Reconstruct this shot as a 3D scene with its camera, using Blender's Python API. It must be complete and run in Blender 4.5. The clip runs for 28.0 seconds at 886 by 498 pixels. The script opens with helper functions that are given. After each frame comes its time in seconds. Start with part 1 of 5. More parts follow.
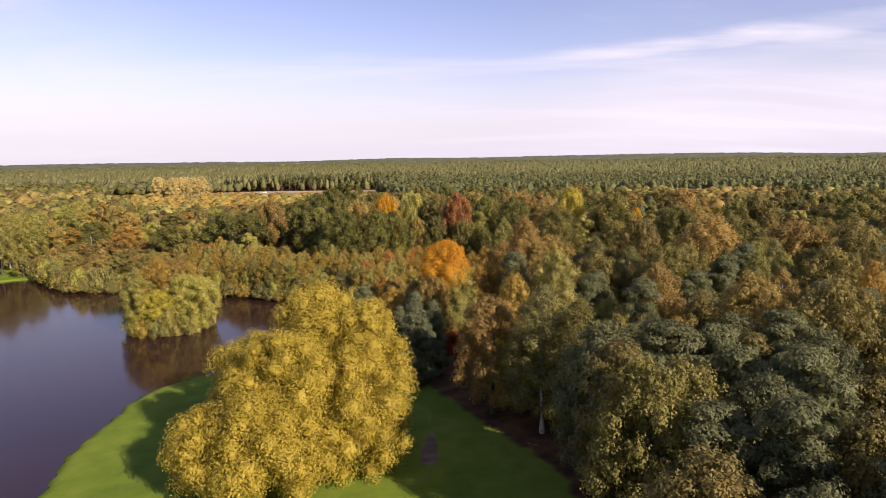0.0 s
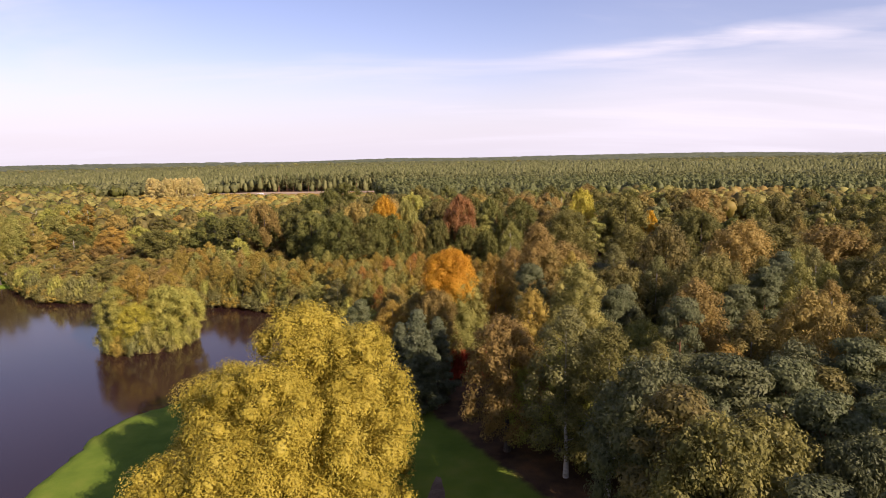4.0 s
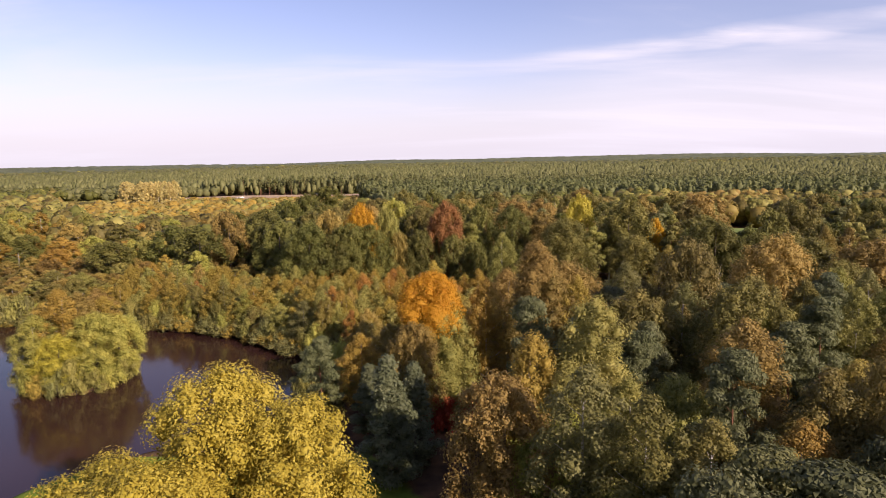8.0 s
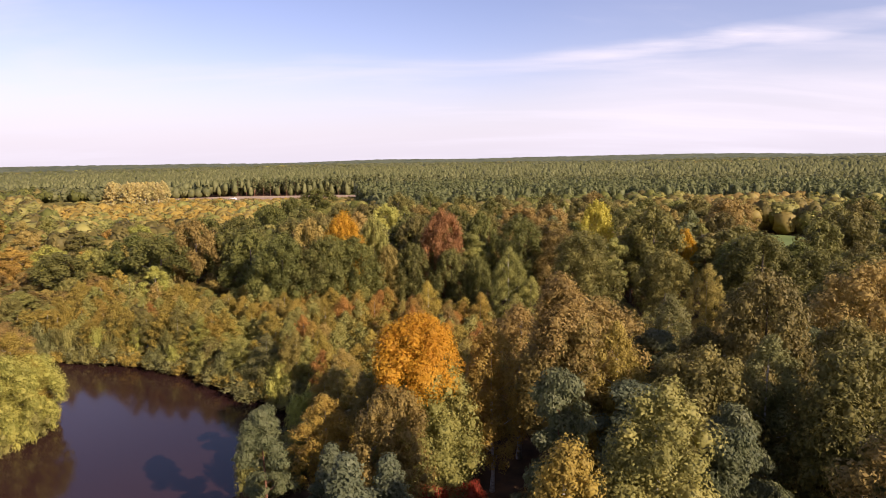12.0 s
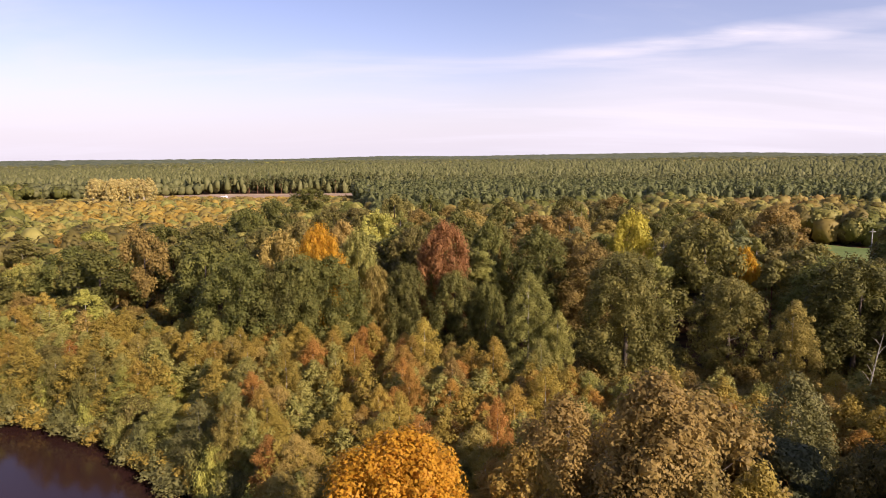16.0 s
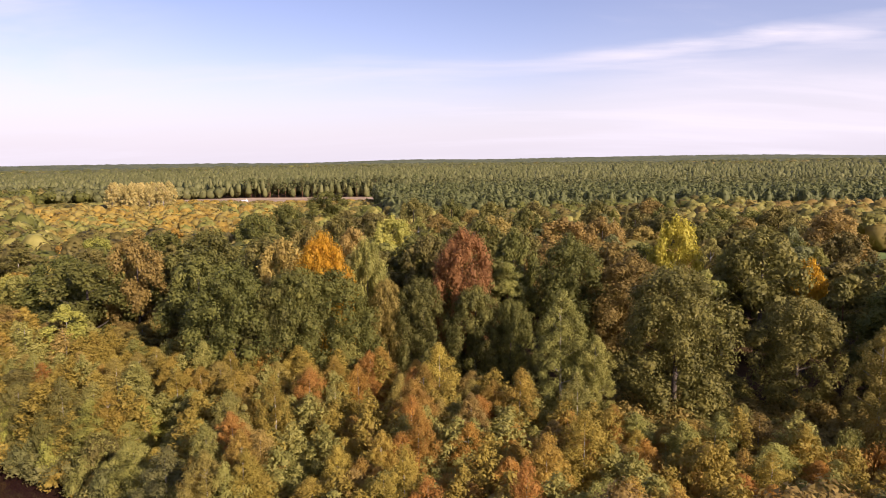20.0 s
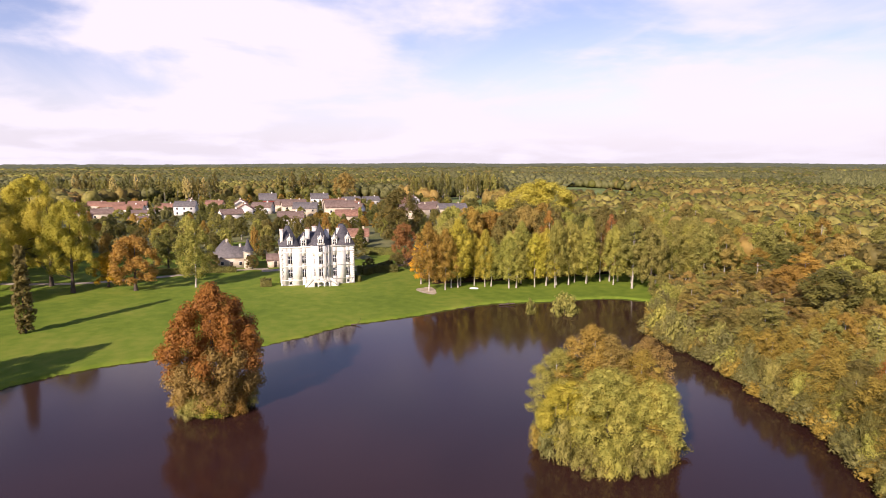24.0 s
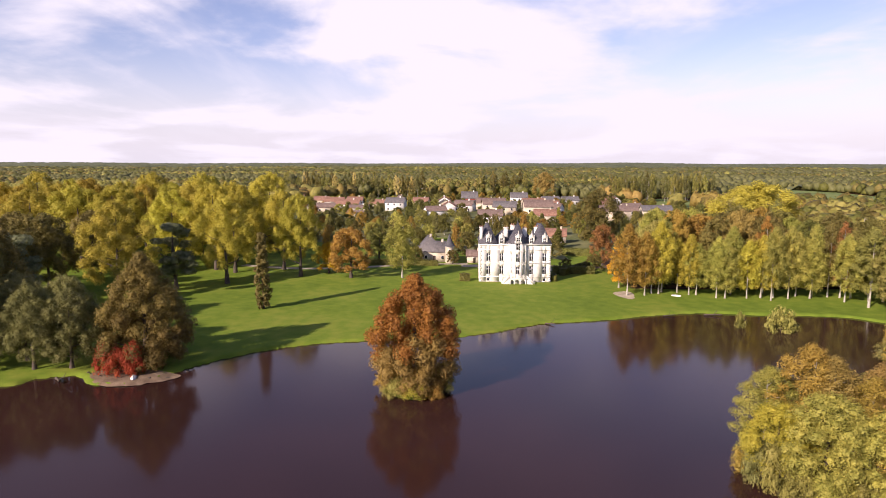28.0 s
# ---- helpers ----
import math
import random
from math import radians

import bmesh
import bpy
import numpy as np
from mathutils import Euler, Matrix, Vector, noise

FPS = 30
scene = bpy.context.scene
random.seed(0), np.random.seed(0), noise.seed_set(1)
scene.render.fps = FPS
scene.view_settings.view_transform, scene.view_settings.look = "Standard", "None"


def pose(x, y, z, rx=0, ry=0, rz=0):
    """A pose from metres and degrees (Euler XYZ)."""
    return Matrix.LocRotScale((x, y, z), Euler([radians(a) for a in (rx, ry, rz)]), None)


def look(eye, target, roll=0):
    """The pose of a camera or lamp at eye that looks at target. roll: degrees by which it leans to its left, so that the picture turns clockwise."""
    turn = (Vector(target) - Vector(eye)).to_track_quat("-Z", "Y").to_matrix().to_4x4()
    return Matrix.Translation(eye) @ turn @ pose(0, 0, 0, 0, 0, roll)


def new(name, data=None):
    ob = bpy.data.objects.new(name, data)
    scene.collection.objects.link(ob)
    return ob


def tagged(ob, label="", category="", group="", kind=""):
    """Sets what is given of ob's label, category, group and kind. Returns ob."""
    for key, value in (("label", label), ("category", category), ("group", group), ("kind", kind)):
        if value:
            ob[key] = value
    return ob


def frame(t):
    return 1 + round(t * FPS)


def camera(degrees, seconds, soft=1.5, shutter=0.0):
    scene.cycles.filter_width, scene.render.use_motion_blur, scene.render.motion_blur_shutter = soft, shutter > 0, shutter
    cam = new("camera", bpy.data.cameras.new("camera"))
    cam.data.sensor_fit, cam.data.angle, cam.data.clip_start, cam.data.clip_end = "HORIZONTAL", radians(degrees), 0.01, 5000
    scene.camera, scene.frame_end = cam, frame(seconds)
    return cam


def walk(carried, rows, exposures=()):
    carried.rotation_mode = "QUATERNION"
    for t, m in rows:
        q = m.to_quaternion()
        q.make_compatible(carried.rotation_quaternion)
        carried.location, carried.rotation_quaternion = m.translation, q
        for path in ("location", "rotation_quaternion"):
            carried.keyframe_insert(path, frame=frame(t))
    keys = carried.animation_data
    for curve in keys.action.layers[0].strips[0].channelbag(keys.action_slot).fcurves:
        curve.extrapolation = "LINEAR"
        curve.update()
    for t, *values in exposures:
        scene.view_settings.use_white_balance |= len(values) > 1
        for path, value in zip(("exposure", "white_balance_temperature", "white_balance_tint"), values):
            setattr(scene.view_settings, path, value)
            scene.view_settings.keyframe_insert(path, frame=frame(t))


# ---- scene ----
cam = camera(69.3, 28.0, 0.9)
PATH = [
    (0, (-4.660, -88.427, 35.857), (-4.743, -86.450, 35.569), -0.9),
    (1, (-5.206, -86.785, 35.972), (-5.290, -84.807, 35.683), -0.8),
    (2, (-5.546, -84.104, 35.829), (-5.631, -82.127, 35.541), -0.9),
    (4.5, (-6.115, -75.008, 35.762), (-6.194, -73.030, 35.474), -1.0),
    (5, (-6.183, -72.832, 35.720), (-6.259, -70.854, 35.434), -1.0),
    (6, (-5.894, -68.065, 35.820), (-5.958, -66.087, 35.533), -1.2),
    (7, (-5.570, -63.578, 35.870), (-5.623, -61.599, 35.586), -1.2),
    (8, (-5.371, -58.691, 36.040), (-5.417, -56.711, 35.756), -1.1),
    (9, (-4.818, -53.616, 36.197), (-4.867, -51.637, 35.914), -1.3),
    (10, (-4.686, -48.124, 36.451), (-4.735, -46.145, 36.165), -1.1),
    (11, (-4.680, -42.346, 36.299), (-4.729, -40.367, 36.015), -0.9),
    (12, (-4.810, -36.317, 36.274), (-4.860, -34.338, 35.989), -1.0),
    (12.5, (-4.728, -33.090, 36.299), (-4.780, -31.111, 36.013), -1.0),
    (14.5, (-5.108, -19.165, 36.237), (-5.164, -17.187, 35.950), -0.9),
    (15, (-5.111, -15.592, 36.482), (-5.168, -13.614, 36.189), -0.9),
    (16, (-5.431, -8.584, 36.544), (-5.486, -6.607, 36.250), -0.6),
    (17, (-5.468, -1.624, 36.432), (-5.527, 0.355, 36.144), -0.7),
    (17.5, (-5.288, 1.124, 36.437), (-5.365, 3.103, 36.153), -0.7),
    (18.5, (-5.178, 3.834, 36.429), (-5.265, 5.812, 36.145), -0.7),
    (20, (-5.098, 4.251, 35.939), (-5.227, 6.227, 35.656), -0.8),
    (20.5, (-5.196, 4.006, 35.826), (-5.467, 5.967, 35.543), -0.7),
    (21, (-4.862, 3.895, 35.812), (-5.423, 5.793, 35.526), -0.7),
    (21.5, (-4.008, 3.361, 35.764), (-4.934, 5.111, 35.482), -0.7),
    (22, (-3.602, 3.002, 35.747), (-4.826, 4.559, 35.467), -0.5),
    (22.5, (-3.291, 2.544, 35.760), (-4.761, 3.871, 35.480), -0.4),
    (24.5, (0.971, 2.137, 36.619), (-0.988, 2.432, 36.348), 0.1),
    (25, (1.093, 1.960, 36.619), (-0.886, 2.058, 36.346), 0.2),
    (25.5, (1.144, 1.965, 36.595), (-0.837, 2.002, 36.322), 0.2),
    (26, (1.164, 2.025, 36.570), (-0.817, 2.034, 36.297), 0.2),
    (27, (1.208, 2.103, 36.554), (-0.773, 2.066, 36.281), 0.2),
    (28, (1.369, 2.041, 36.554), (-0.611, 1.983, 36.281), 0.1),
]
walk(cam, [(t, look(eye, target, roll)) for t, eye, target, roll in PATH], [(0, 0.62, 6500, 23), (28, 0.62, 6500, 23)])

# ---- light ----
SUN = Vector((0.73, -0.68, 0.0)).normalized() * math.cos(radians(27)) + Vector((0, 0, math.sin(radians(27))))
sun = new("sun", bpy.data.lights.new("sun", "SUN"))
sun.data.energy, sun.data.angle, sun.data.color = 4.9, radians(0.6), (1.0, 0.88, 0.72)
sun.matrix_world = look(SUN * 400, (0, 0, 0))


def sky_world():
    w = bpy.data.worlds.new("sky")
    scene.world = w
    w.use_nodes = True
    nt = w.node_tree
    nt.nodes.clear()
    N, L = nt.nodes.new, nt.links.new

    def math_(op, a, b=None, c=None):
        n = N("ShaderNodeMath")
        n.operation = op
        for k, v in enumerate((a, b, c)):
            if v is None:
                continue
            if isinstance(v, (int, float)):
                n.inputs[k].default_value = v
            else:
                L(v, n.inputs[k])
        return n.outputs[0]

    def ramp(v, lo, hi, to0=0.0, to1=1.0):
        n = N("ShaderNodeMapRange")
        n.interpolation_type = "SMOOTHSTEP"
        for k, q in zip((1, 2, 3, 4), (lo, hi, to0, to1)):
            n.inputs[k].default_value = q
        L(v, n.inputs[0])
        return n.outputs[0]

    def mix(f, a, b):
        n = N("ShaderNodeMix")
        n.data_type = "RGBA"
        for k, q in ((0, f), (6, a), (7, b)):
            if isinstance(q, (tuple, float, int)):
                n.inputs[k].default_value = q
            else:
                L(q, n.inputs[k])
        return n.outputs[2]

    sky = N("ShaderNodeTexSky")
    sky.sky_type, sky.sun_disc = "NISHITA", False
    sky.sun_elevation, sky.sun_rotation = radians(27), math.atan2(SUN.x, SUN.y)
    sky.air_density, sky.dust_density, sky.ozone_density = 1.0, 0.4, 2.0
    co = N("ShaderNodeTexCoord").outputs["Generated"]
    sep = N("ShaderNodeSeparateXYZ")
    L(co, sep.inputs[0])
    X, Y, Z = sep.outputs
    up = math_("MAXIMUM", Z, 0.0)
    flat = math_("DIVIDE", 1.0, math_("ADD", up, 0.16))
    cxy = N("ShaderNodeCombineXYZ")
    L(math_("MULTIPLY", X, flat), cxy.inputs[0])
    L(math_("MULTIPLY", Y, flat), cxy.inputs[1])
    # high thin cirrus, drawn out along one wind
    turn = N("ShaderNodeMapping")
    turn.inputs["Rotation"].default_value = (0, 0, radians(-38))
    turn.inputs["Scale"].default_value = (0.45, 1.5, 1)
    L(cxy.outputs[0], turn.inputs[0])
    thin = N("ShaderNodeTexNoise")
    for k, v in (("Scale", 1.1), ("Detail", 7.0), ("Roughness", 0.55), ("Distortion", 0.5)):
        thin.inputs[k].default_value = v
    L(turn.outputs[0], thin.inputs["Vector"])
    # fuller cloud
    full = N("ShaderNodeTexNoise")
    for k, v in (("Scale", 0.85), ("Detail", 8.0), ("Roughness", 0.52), ("Distortion", 0.25)):
        full.inputs[k].default_value = v
    shift = N("ShaderNodeMapping")
    shift.inputs["Location"].default_value = (1.7, 0.6, 0)
    L(cxy.outputs[0], shift.inputs[0])
    L(shift.outputs[0], full.inputs["Vector"])
    west = ramp(math_("ADD", math_("MULTIPLY", X, -1.0), math_("MULTIPLY", Y, -0.25)), 0.1, 0.8)
    mass = math_("MULTIPLY", ramp(full.outputs[0], 0.42, 0.58), west)
    veil = math_("MULTIPLY", ramp(thin.outputs[0], 0.46, 0.80), 0.55)
    # the bright band of cirrus over the pine woods
    band = math_("SUBTRACT", Z, math_("ADD", 0.134, math_("MULTIPLY", X, 0.05)))
    soft = math_("ADD", band, math_("MULTIPLY", math_("SUBTRACT", full.outputs[0], 0.5), 0.05))
    core_ = math_("MULTIPLY", ramp(math_("ABSOLUTE", soft), 0.0, 0.026, 0.85, 0.0), ramp(thin.outputs[0], 0.32, 0.6, 0.35, 1.0))
    under = math_("MULTIPLY", ramp(soft, -0.09, 0.0, 0.7, 0.1), ramp(soft, -0.2, -0.1, 0.2, 1.0))
    streak = math_("MULTIPLY", math_("MAXIMUM", core_, under), math_("MULTIPLY", ramp(X, 0.02, 0.3), ramp(thin.outputs[0], 0.3, 0.55, 0.5, 1.0)))
    cloud = math_("MINIMUM", math_("ADD", math_("ADD", mass, veil), streak), 1.0)
    low = ramp(Z, 0.0, 0.17, 0.9, 0.0)
    base = N("ShaderNodeVectorMath")
    base.operation = "MULTIPLY"
    base.inputs[1].default_value = (0.106, 0.088, 0.096)
    L(sky.outputs[0], base.inputs[0])
    c1 = mix(low, base.outputs[0], (0.53, 0.53, 0.585, 1))
    c2 = mix(math_("MULTIPLY", cloud, ramp(Z, 0.22, 0.4, 1.0, 0.1)), c1, (0.622, 0.61, 0.655, 1))
    bg = N("ShaderNodeBackground")
    L(c2, bg.inputs[0])
    bg.inputs[1].default_value = 1.0
    out = N("ShaderNodeOutputWorld")
    L(bg.outputs[0], out.inputs[0])


sky_world()


# ---- materials ----
def material(name):
    m = bpy.data.materials.new(name)
    m.use_nodes = True
    nt = m.node_tree
    return m, nt, nt.nodes["Principled BSDF"], nt.nodes.new, nt.links.new


def ramp_node(N, stops):
    r = N("ShaderNodeValToRGB")
    while len(r.color_ramp.elements) < len(stops):
        r.color_ramp.elements.new(0.5)
    for e, (p, c) in zip(r.color_ramp.elements, stops):
        e.position, e.color = p, (*c, 1)
    return r


def surface(name, a, b, scale=1.0, rough=0.8, bump=0.0, fine=8.0, metal=0.0, spec=0.3, stretch=(1, 1, 1), grain=0.35):
    """Two tones at two scales, with a fine relief."""
    m, nt, P, N, L = material(name)
    co = N("ShaderNodeTexCoord")
    mp = N("ShaderNodeMapping")
    mp.inputs["Scale"].default_value = stretch
    L(co.outputs["Object"], mp.inputs[0])
    n1, n2 = N("ShaderNodeTexNoise"), N("ShaderNodeTexNoise")
    for n, s in ((n1, scale), (n2, scale * fine)):
        n.inputs["Scale"].default_value, n.inputs["Detail"].default_value = s, 5
        L(mp.outputs[0], n.inputs["Vector"])
    add = N("ShaderNodeMix")
    add.inputs[0].default_value = grain
    L(n1.outputs[0], add.inputs[2])
    L(n2.outputs[0], add.inputs[3])
    r = ramp_node(N, [(0.36, a), (0.64, b)])
    L(add.outputs[0], r.inputs[0])
    L(r.outputs[0], P.inputs["Base Color"])
    P.inputs["Roughness"].default_value, P.inputs["Metallic"].default_value = rough, metal
    P.inputs["Specular IOR Level"].default_value = spec
    if bump:
        bp = N("ShaderNodeBump")
        bp.inputs["Strength"].default_value, bp.inputs["Distance"].default_value = bump, 0.05
        L(n2.outputs[0], bp.inputs["Height"])
        L(bp.outputs[0], P.inputs["Normal"])
    return m


def leafy(name, a, b, c, hue=0.03, size=0.35):
    """Leaves: three tones by leaf, patches over the crown, and a shift from tree to tree."""
    m, nt, P, N, L = material(name)
    geo, inf, co = N("ShaderNodeNewGeometry"), N("ShaderNodeObjectInfo"), N("ShaderNodeTexCoord")
    nz = N("ShaderNodeTexNoise")
    nz.inputs["Scale"].default_value, nz.inputs["Detail"].default_value = size, 3
    ofs = N("ShaderNodeVectorMath")
    ofs.operation = "ADD"
    k = N("ShaderNodeMath")
    k.operation, k.inputs[1].default_value = "MULTIPLY", 91.0
    L(inf.outputs["Random"], k.inputs[0])
    L(co.outputs["Object"], ofs.inputs[0])
    L(k.outputs[0], ofs.inputs[1])
    L(ofs.outputs[0], nz.inputs["Vector"])
    add = N("ShaderNodeMix")
    add.inputs[0].default_value = 0.24
    L(nz.outputs[0], add.inputs[2])
    L(geo.outputs["Random Per Island"], add.inputs[3])
    r = ramp_node(N, [(p, (q[0] * 1.02, q[1], q[2] * 1.15)) for p, q in ((0.2, a), (0.5, b), (0.8, c))])
    L(add.outputs[0], r.inputs[0])
    hs = N("ShaderNodeHueSaturation")
    hs.inputs["Saturation"].default_value = 1.02
    for inp, lo, hi, mul in (("Hue", 0.5 - hue, 0.5 + hue, 1.0), ("Value", 0.94, 1.3, 7.31)):
        fr = N("ShaderNodeMath")
        fr.operation, fr.inputs[1].default_value = "MULTIPLY", mul
        L(inf.outputs["Random"], fr.inputs[0])
        fx = N("ShaderNodeMath")
        fx.operation = "FRACT"
        L(fr.outputs[0], fx.inputs[0])
        mr = N("ShaderNodeMapRange")
        mr.inputs[3].default_value, mr.inputs[4].default_value = lo, hi
        L(fx.outputs[0], mr.inputs[0])
        L(mr.outputs[0], hs.inputs[inp])
    L(r.outputs[0], hs.inputs["Color"])
    L(hs.outputs[0], P.inputs["Base Color"])
    P.inputs["Roughness"].default_value, P.inputs["Specular IOR Level"].default_value = 0.6, 0.25
    tr, ms = N("ShaderNodeBsdfTranslucent"), N("ShaderNodeMixShader")
    L(hs.outputs[0], tr.inputs[0])
    ms.inputs[0].default_value = 0.36
    L(P.outputs[0], ms.inputs[1])
    L(tr.outputs[0], ms.inputs[2])
    L(ms.outputs[0], nt.nodes["Material Output"].inputs[0])
    return m


LEAF = {
    "plane": leafy("plane_leaves", (0.21, 0.160, 0.016), (0.385, 0.298, 0.038), (0.50, 0.40, 0.068), 0.008),
    "sunplane": leafy("plane_leaves_pale", (0.27, 0.255, 0.026), (0.49, 0.445, 0.06), (0.64, 0.58, 0.10), 0.008),
    "planegreen": leafy("plane_leaves_green", (0.225, 0.204, 0.02), (0.41, 0.366, 0.045), (0.58, 0.50, 0.078), 0.010),
    "oak": leafy("oak_leaves", (0.068, 0.070, 0.015), (0.138, 0.138, 0.029), (0.232, 0.22, 0.046), 0.012),
    "olive": leafy("olive_leaves", (0.088, 0.079, 0.019), (0.172, 0.15, 0.036), (0.288, 0.232, 0.056), 0.012),
    "brown": leafy("brown_leaves", (0.13, 0.094, 0.024), (0.26, 0.187, 0.046), (0.38, 0.28, 0.07), 0.01),
    "birch": leafy("birch_leaves", (0.19, 0.138, 0.032), (0.325, 0.243, 0.057), (0.435, 0.338, 0.09), 0.012),
    "birchgreen": leafy("birch_leaves_green", (0.135, 0.138, 0.028), (0.272, 0.254, 0.058), (0.40, 0.358, 0.09), 0.010),
    "gold": leafy("gold_leaves", (0.264, 0.154, 0.0132), (0.462, 0.297, 0.022), (0.616, 0.418, 0.044), 0.012),
    "amber": leafy("amber_leaves", (0.22, 0.13, 0.028), (0.35, 0.225, 0.043), (0.45, 0.31, 0.062), 0.01),
    "orange": leafy("orange_leaves", (0.36, 0.175, 0.016), (0.57, 0.32, 0.026), (0.68, 0.43, 0.048), 0.006),
    "rust": leafy("rust_leaves", (0.19, 0.095, 0.03), (0.33, 0.17, 0.05), (0.42, 0.235, 0.07), 0.006),
    "cypress": leafy("cypress_needles", (0.15, 0.062, 0.016), (0.30, 0.132, 0.027), (0.40, 0.20, 0.04), 0.006),
    "red": leafy("red_leaves", (0.17, 0.035, 0.015), (0.34, 0.06, 0.026), (0.43, 0.10, 0.033), 0.008),
    "pine": leafy("pine_needles", (0.084, 0.095, 0.029), (0.165, 0.172, 0.054), (0.25, 0.246, 0.084), 0.01),
    "bluepine": leafy("blue_pine_needles", (0.078, 0.092, 0.040), (0.135, 0.150, 0.064), (0.20, 0.21, 0.09), 0.006),
    "straw": leafy("straw_leaves", (0.36, 0.295, 0.09), (0.54, 0.45, 0.15), (0.64, 0.54, 0.20), 0.006),
    "scots": leafy("scots_pine_needles", (0.066, 0.076, 0.028), (0.122, 0.13, 0.046), (0.18, 0.182, 0.07), 0.008),
    "willow": leafy("willow_leaves", (0.105, 0.105, 0.030), (0.185, 0.178, 0.050), (0.27, 0.252, 0.08), 0.008),
    "bronze": leafy("bronze_needles", (0.09, 0.066, 0.017), (0.17, 0.128, 0.03), (0.26, 0.19, 0.043), 0.006),
    "honey": leafy("honey_leaves", (0.20, 0.135, 0.026), (0.335, 0.238, 0.043), (0.435, 0.325, 0.068), 0.012),
    "copper": leafy("copper_leaves", (0.23, 0.115, 0.026), (0.38, 0.205, 0.042), (0.48, 0.285, 0.06), 0.010),
    "lime": leafy("lime_leaves", (0.1845, 0.1991, 0.0366), (0.3294, 0.3162, 0.061), (0.4743, 0.4216, 0.0854), 0.01),
}
BARK = surface("grey_bark", (0.05, 0.04, 0.03), (0.13, 0.10, 0.08), 2.0, 0.9, 0.5, stretch=(3, 3, 0.6))
WHITEBARK = surface("white_bark", (0.22, 0.19, 0.155), (0.56, 0.52, 0.45), 1.5, 0.8, 0.3, stretch=(1, 1, 2.5))
REDBARK = surface("red_pine_bark", (0.13, 0.06, 0.035), (0.28, 0.13, 0.07), 2.0, 0.9, 0.5, stretch=(3, 3, 0.8))
STONE = surface("white_limestone", (0.62, 0.59, 0.52), (0.83, 0.80, 0.73), 0.5, 0.75, 0.15)
# darker copy of the limestone, shade put into the colour; also the pole's grey
SHADEDSTONE = surface("shaded_grey_limestone", (0.42, 0.40, 0.36), (0.60, 0.57, 0.51), 0.8, 0.8, 0.2)
SLATE = surface("blue_slate", (0.05, 0.048, 0.056), (0.115, 0.11, 0.12), 1.2, 0.75, 0.3, stretch=(1, 1, 4))
TILE = surface("terracotta_tiles", (0.22, 0.11, 0.075), (0.38, 0.21, 0.14), 1.0, 0.85, 0.4)
TILEBROWN = surface("brown_tiles", (0.15, 0.10, 0.08), (0.28, 0.20, 0.16), 1.0, 0.85, 0.4)
GREYTILE = surface("grey_tiles", (0.11, 0.10, 0.098), (0.21, 0.19, 0.18), 1.0, 0.85, 0.3)
RENDERWHITE = surface("white_render", (0.60, 0.57, 0.52), (0.80, 0.77, 0.72), 0.4, 0.85, 0.1)
RENDERCREAM = surface("cream_render", (0.42, 0.35, 0.26), (0.60, 0.52, 0.40), 0.5, 0.85, 0.1)
REDPAINT = surface("red_brick", (0.20, 0.04, 0.03), (0.33, 0.08, 0.06), 3.0, 0.8, 0.2)
WHITEPAINT = surface("white_paint", (0.68, 0.67, 0.64), (0.82, 0.81, 0.79), 2.0, 0.5)
DARKWOOD = surface("dark_wood", (0.03, 0.022, 0.016), (0.08, 0.055, 0.04), 2.0, 0.7, 0.3)
EARTH = surface("brown_earth", (0.12, 0.08, 0.05), (0.24, 0.17, 0.11), 0.7, 0.95, 0.4)
SAND = surface("pale_gravel", (0.32, 0.26, 0.18), (0.50, 0.42, 0.31), 0.6, 0.95, 0.3)
HORIZON = surface("distant_foliage", (0.05, 0.065, 0.03), (0.16, 0.165, 0.075), 0.012, 0.95, 0.0, fine=9, grain=0.5)
FIELD = surface("stubble_field", (0.32, 0.21, 0.13), (0.48, 0.35, 0.23), 0.03, 0.95, 0.2, fine=20)
GARDEN = surface("village_gardens", (0.09, 0.11, 0.032), (0.20, 0.19, 0.075), 0.06, 0.95, 0.2, fine=12)
MEADOW = surface("meadow", (0.10, 0.15, 0.035), (0.20, 0.24, 0.07), 0.03, 0.95, 0.2, fine=25)


def glass_mat():
    m, nt, P, N, L = material("dark_window_glass")
    P.inputs["Base Color"].default_value = (0.02, 0.022, 0.028, 1)
    P.inputs["Roughness"].default_value = 0.06
    return m


GLASS = glass_mat()


def water_mat():
    m, nt, P, N, L = material("murky_pond_water")
    co, n1, n2 = N("ShaderNodeTexCoord"), N("ShaderNodeTexNoise"), N("ShaderNodeTexNoise")
    n1.inputs["Scale"].default_value, n1.inputs["Detail"].default_value = 1.6, 4
    n2.inputs["Scale"].default_value = 0.03
    L(co.outputs["Object"], n1.inputs["Vector"])
    L(co.outputs["Object"], n2.inputs["Vector"])
    r = ramp_node(N, [(0.35, (0.028, 0.012, 0.010)), (0.65, (0.039, 0.017, 0.014))])
    L(n2.outputs[0], r.inputs[0])
    L(r.outputs[0], P.inputs["Base Color"])
    P.inputs["Roughness"].default_value, P.inputs["IOR"].default_value = 0.11, 1.333
    bp = N("ShaderNodeBump")
    bp.inputs["Strength"].default_value, bp.inputs["Distance"].default_value = 0.12, 0.03
    L(n1.outputs[0], bp.inputs["Height"])
    L(bp.outputs[0], P.inputs["Normal"])
    return m


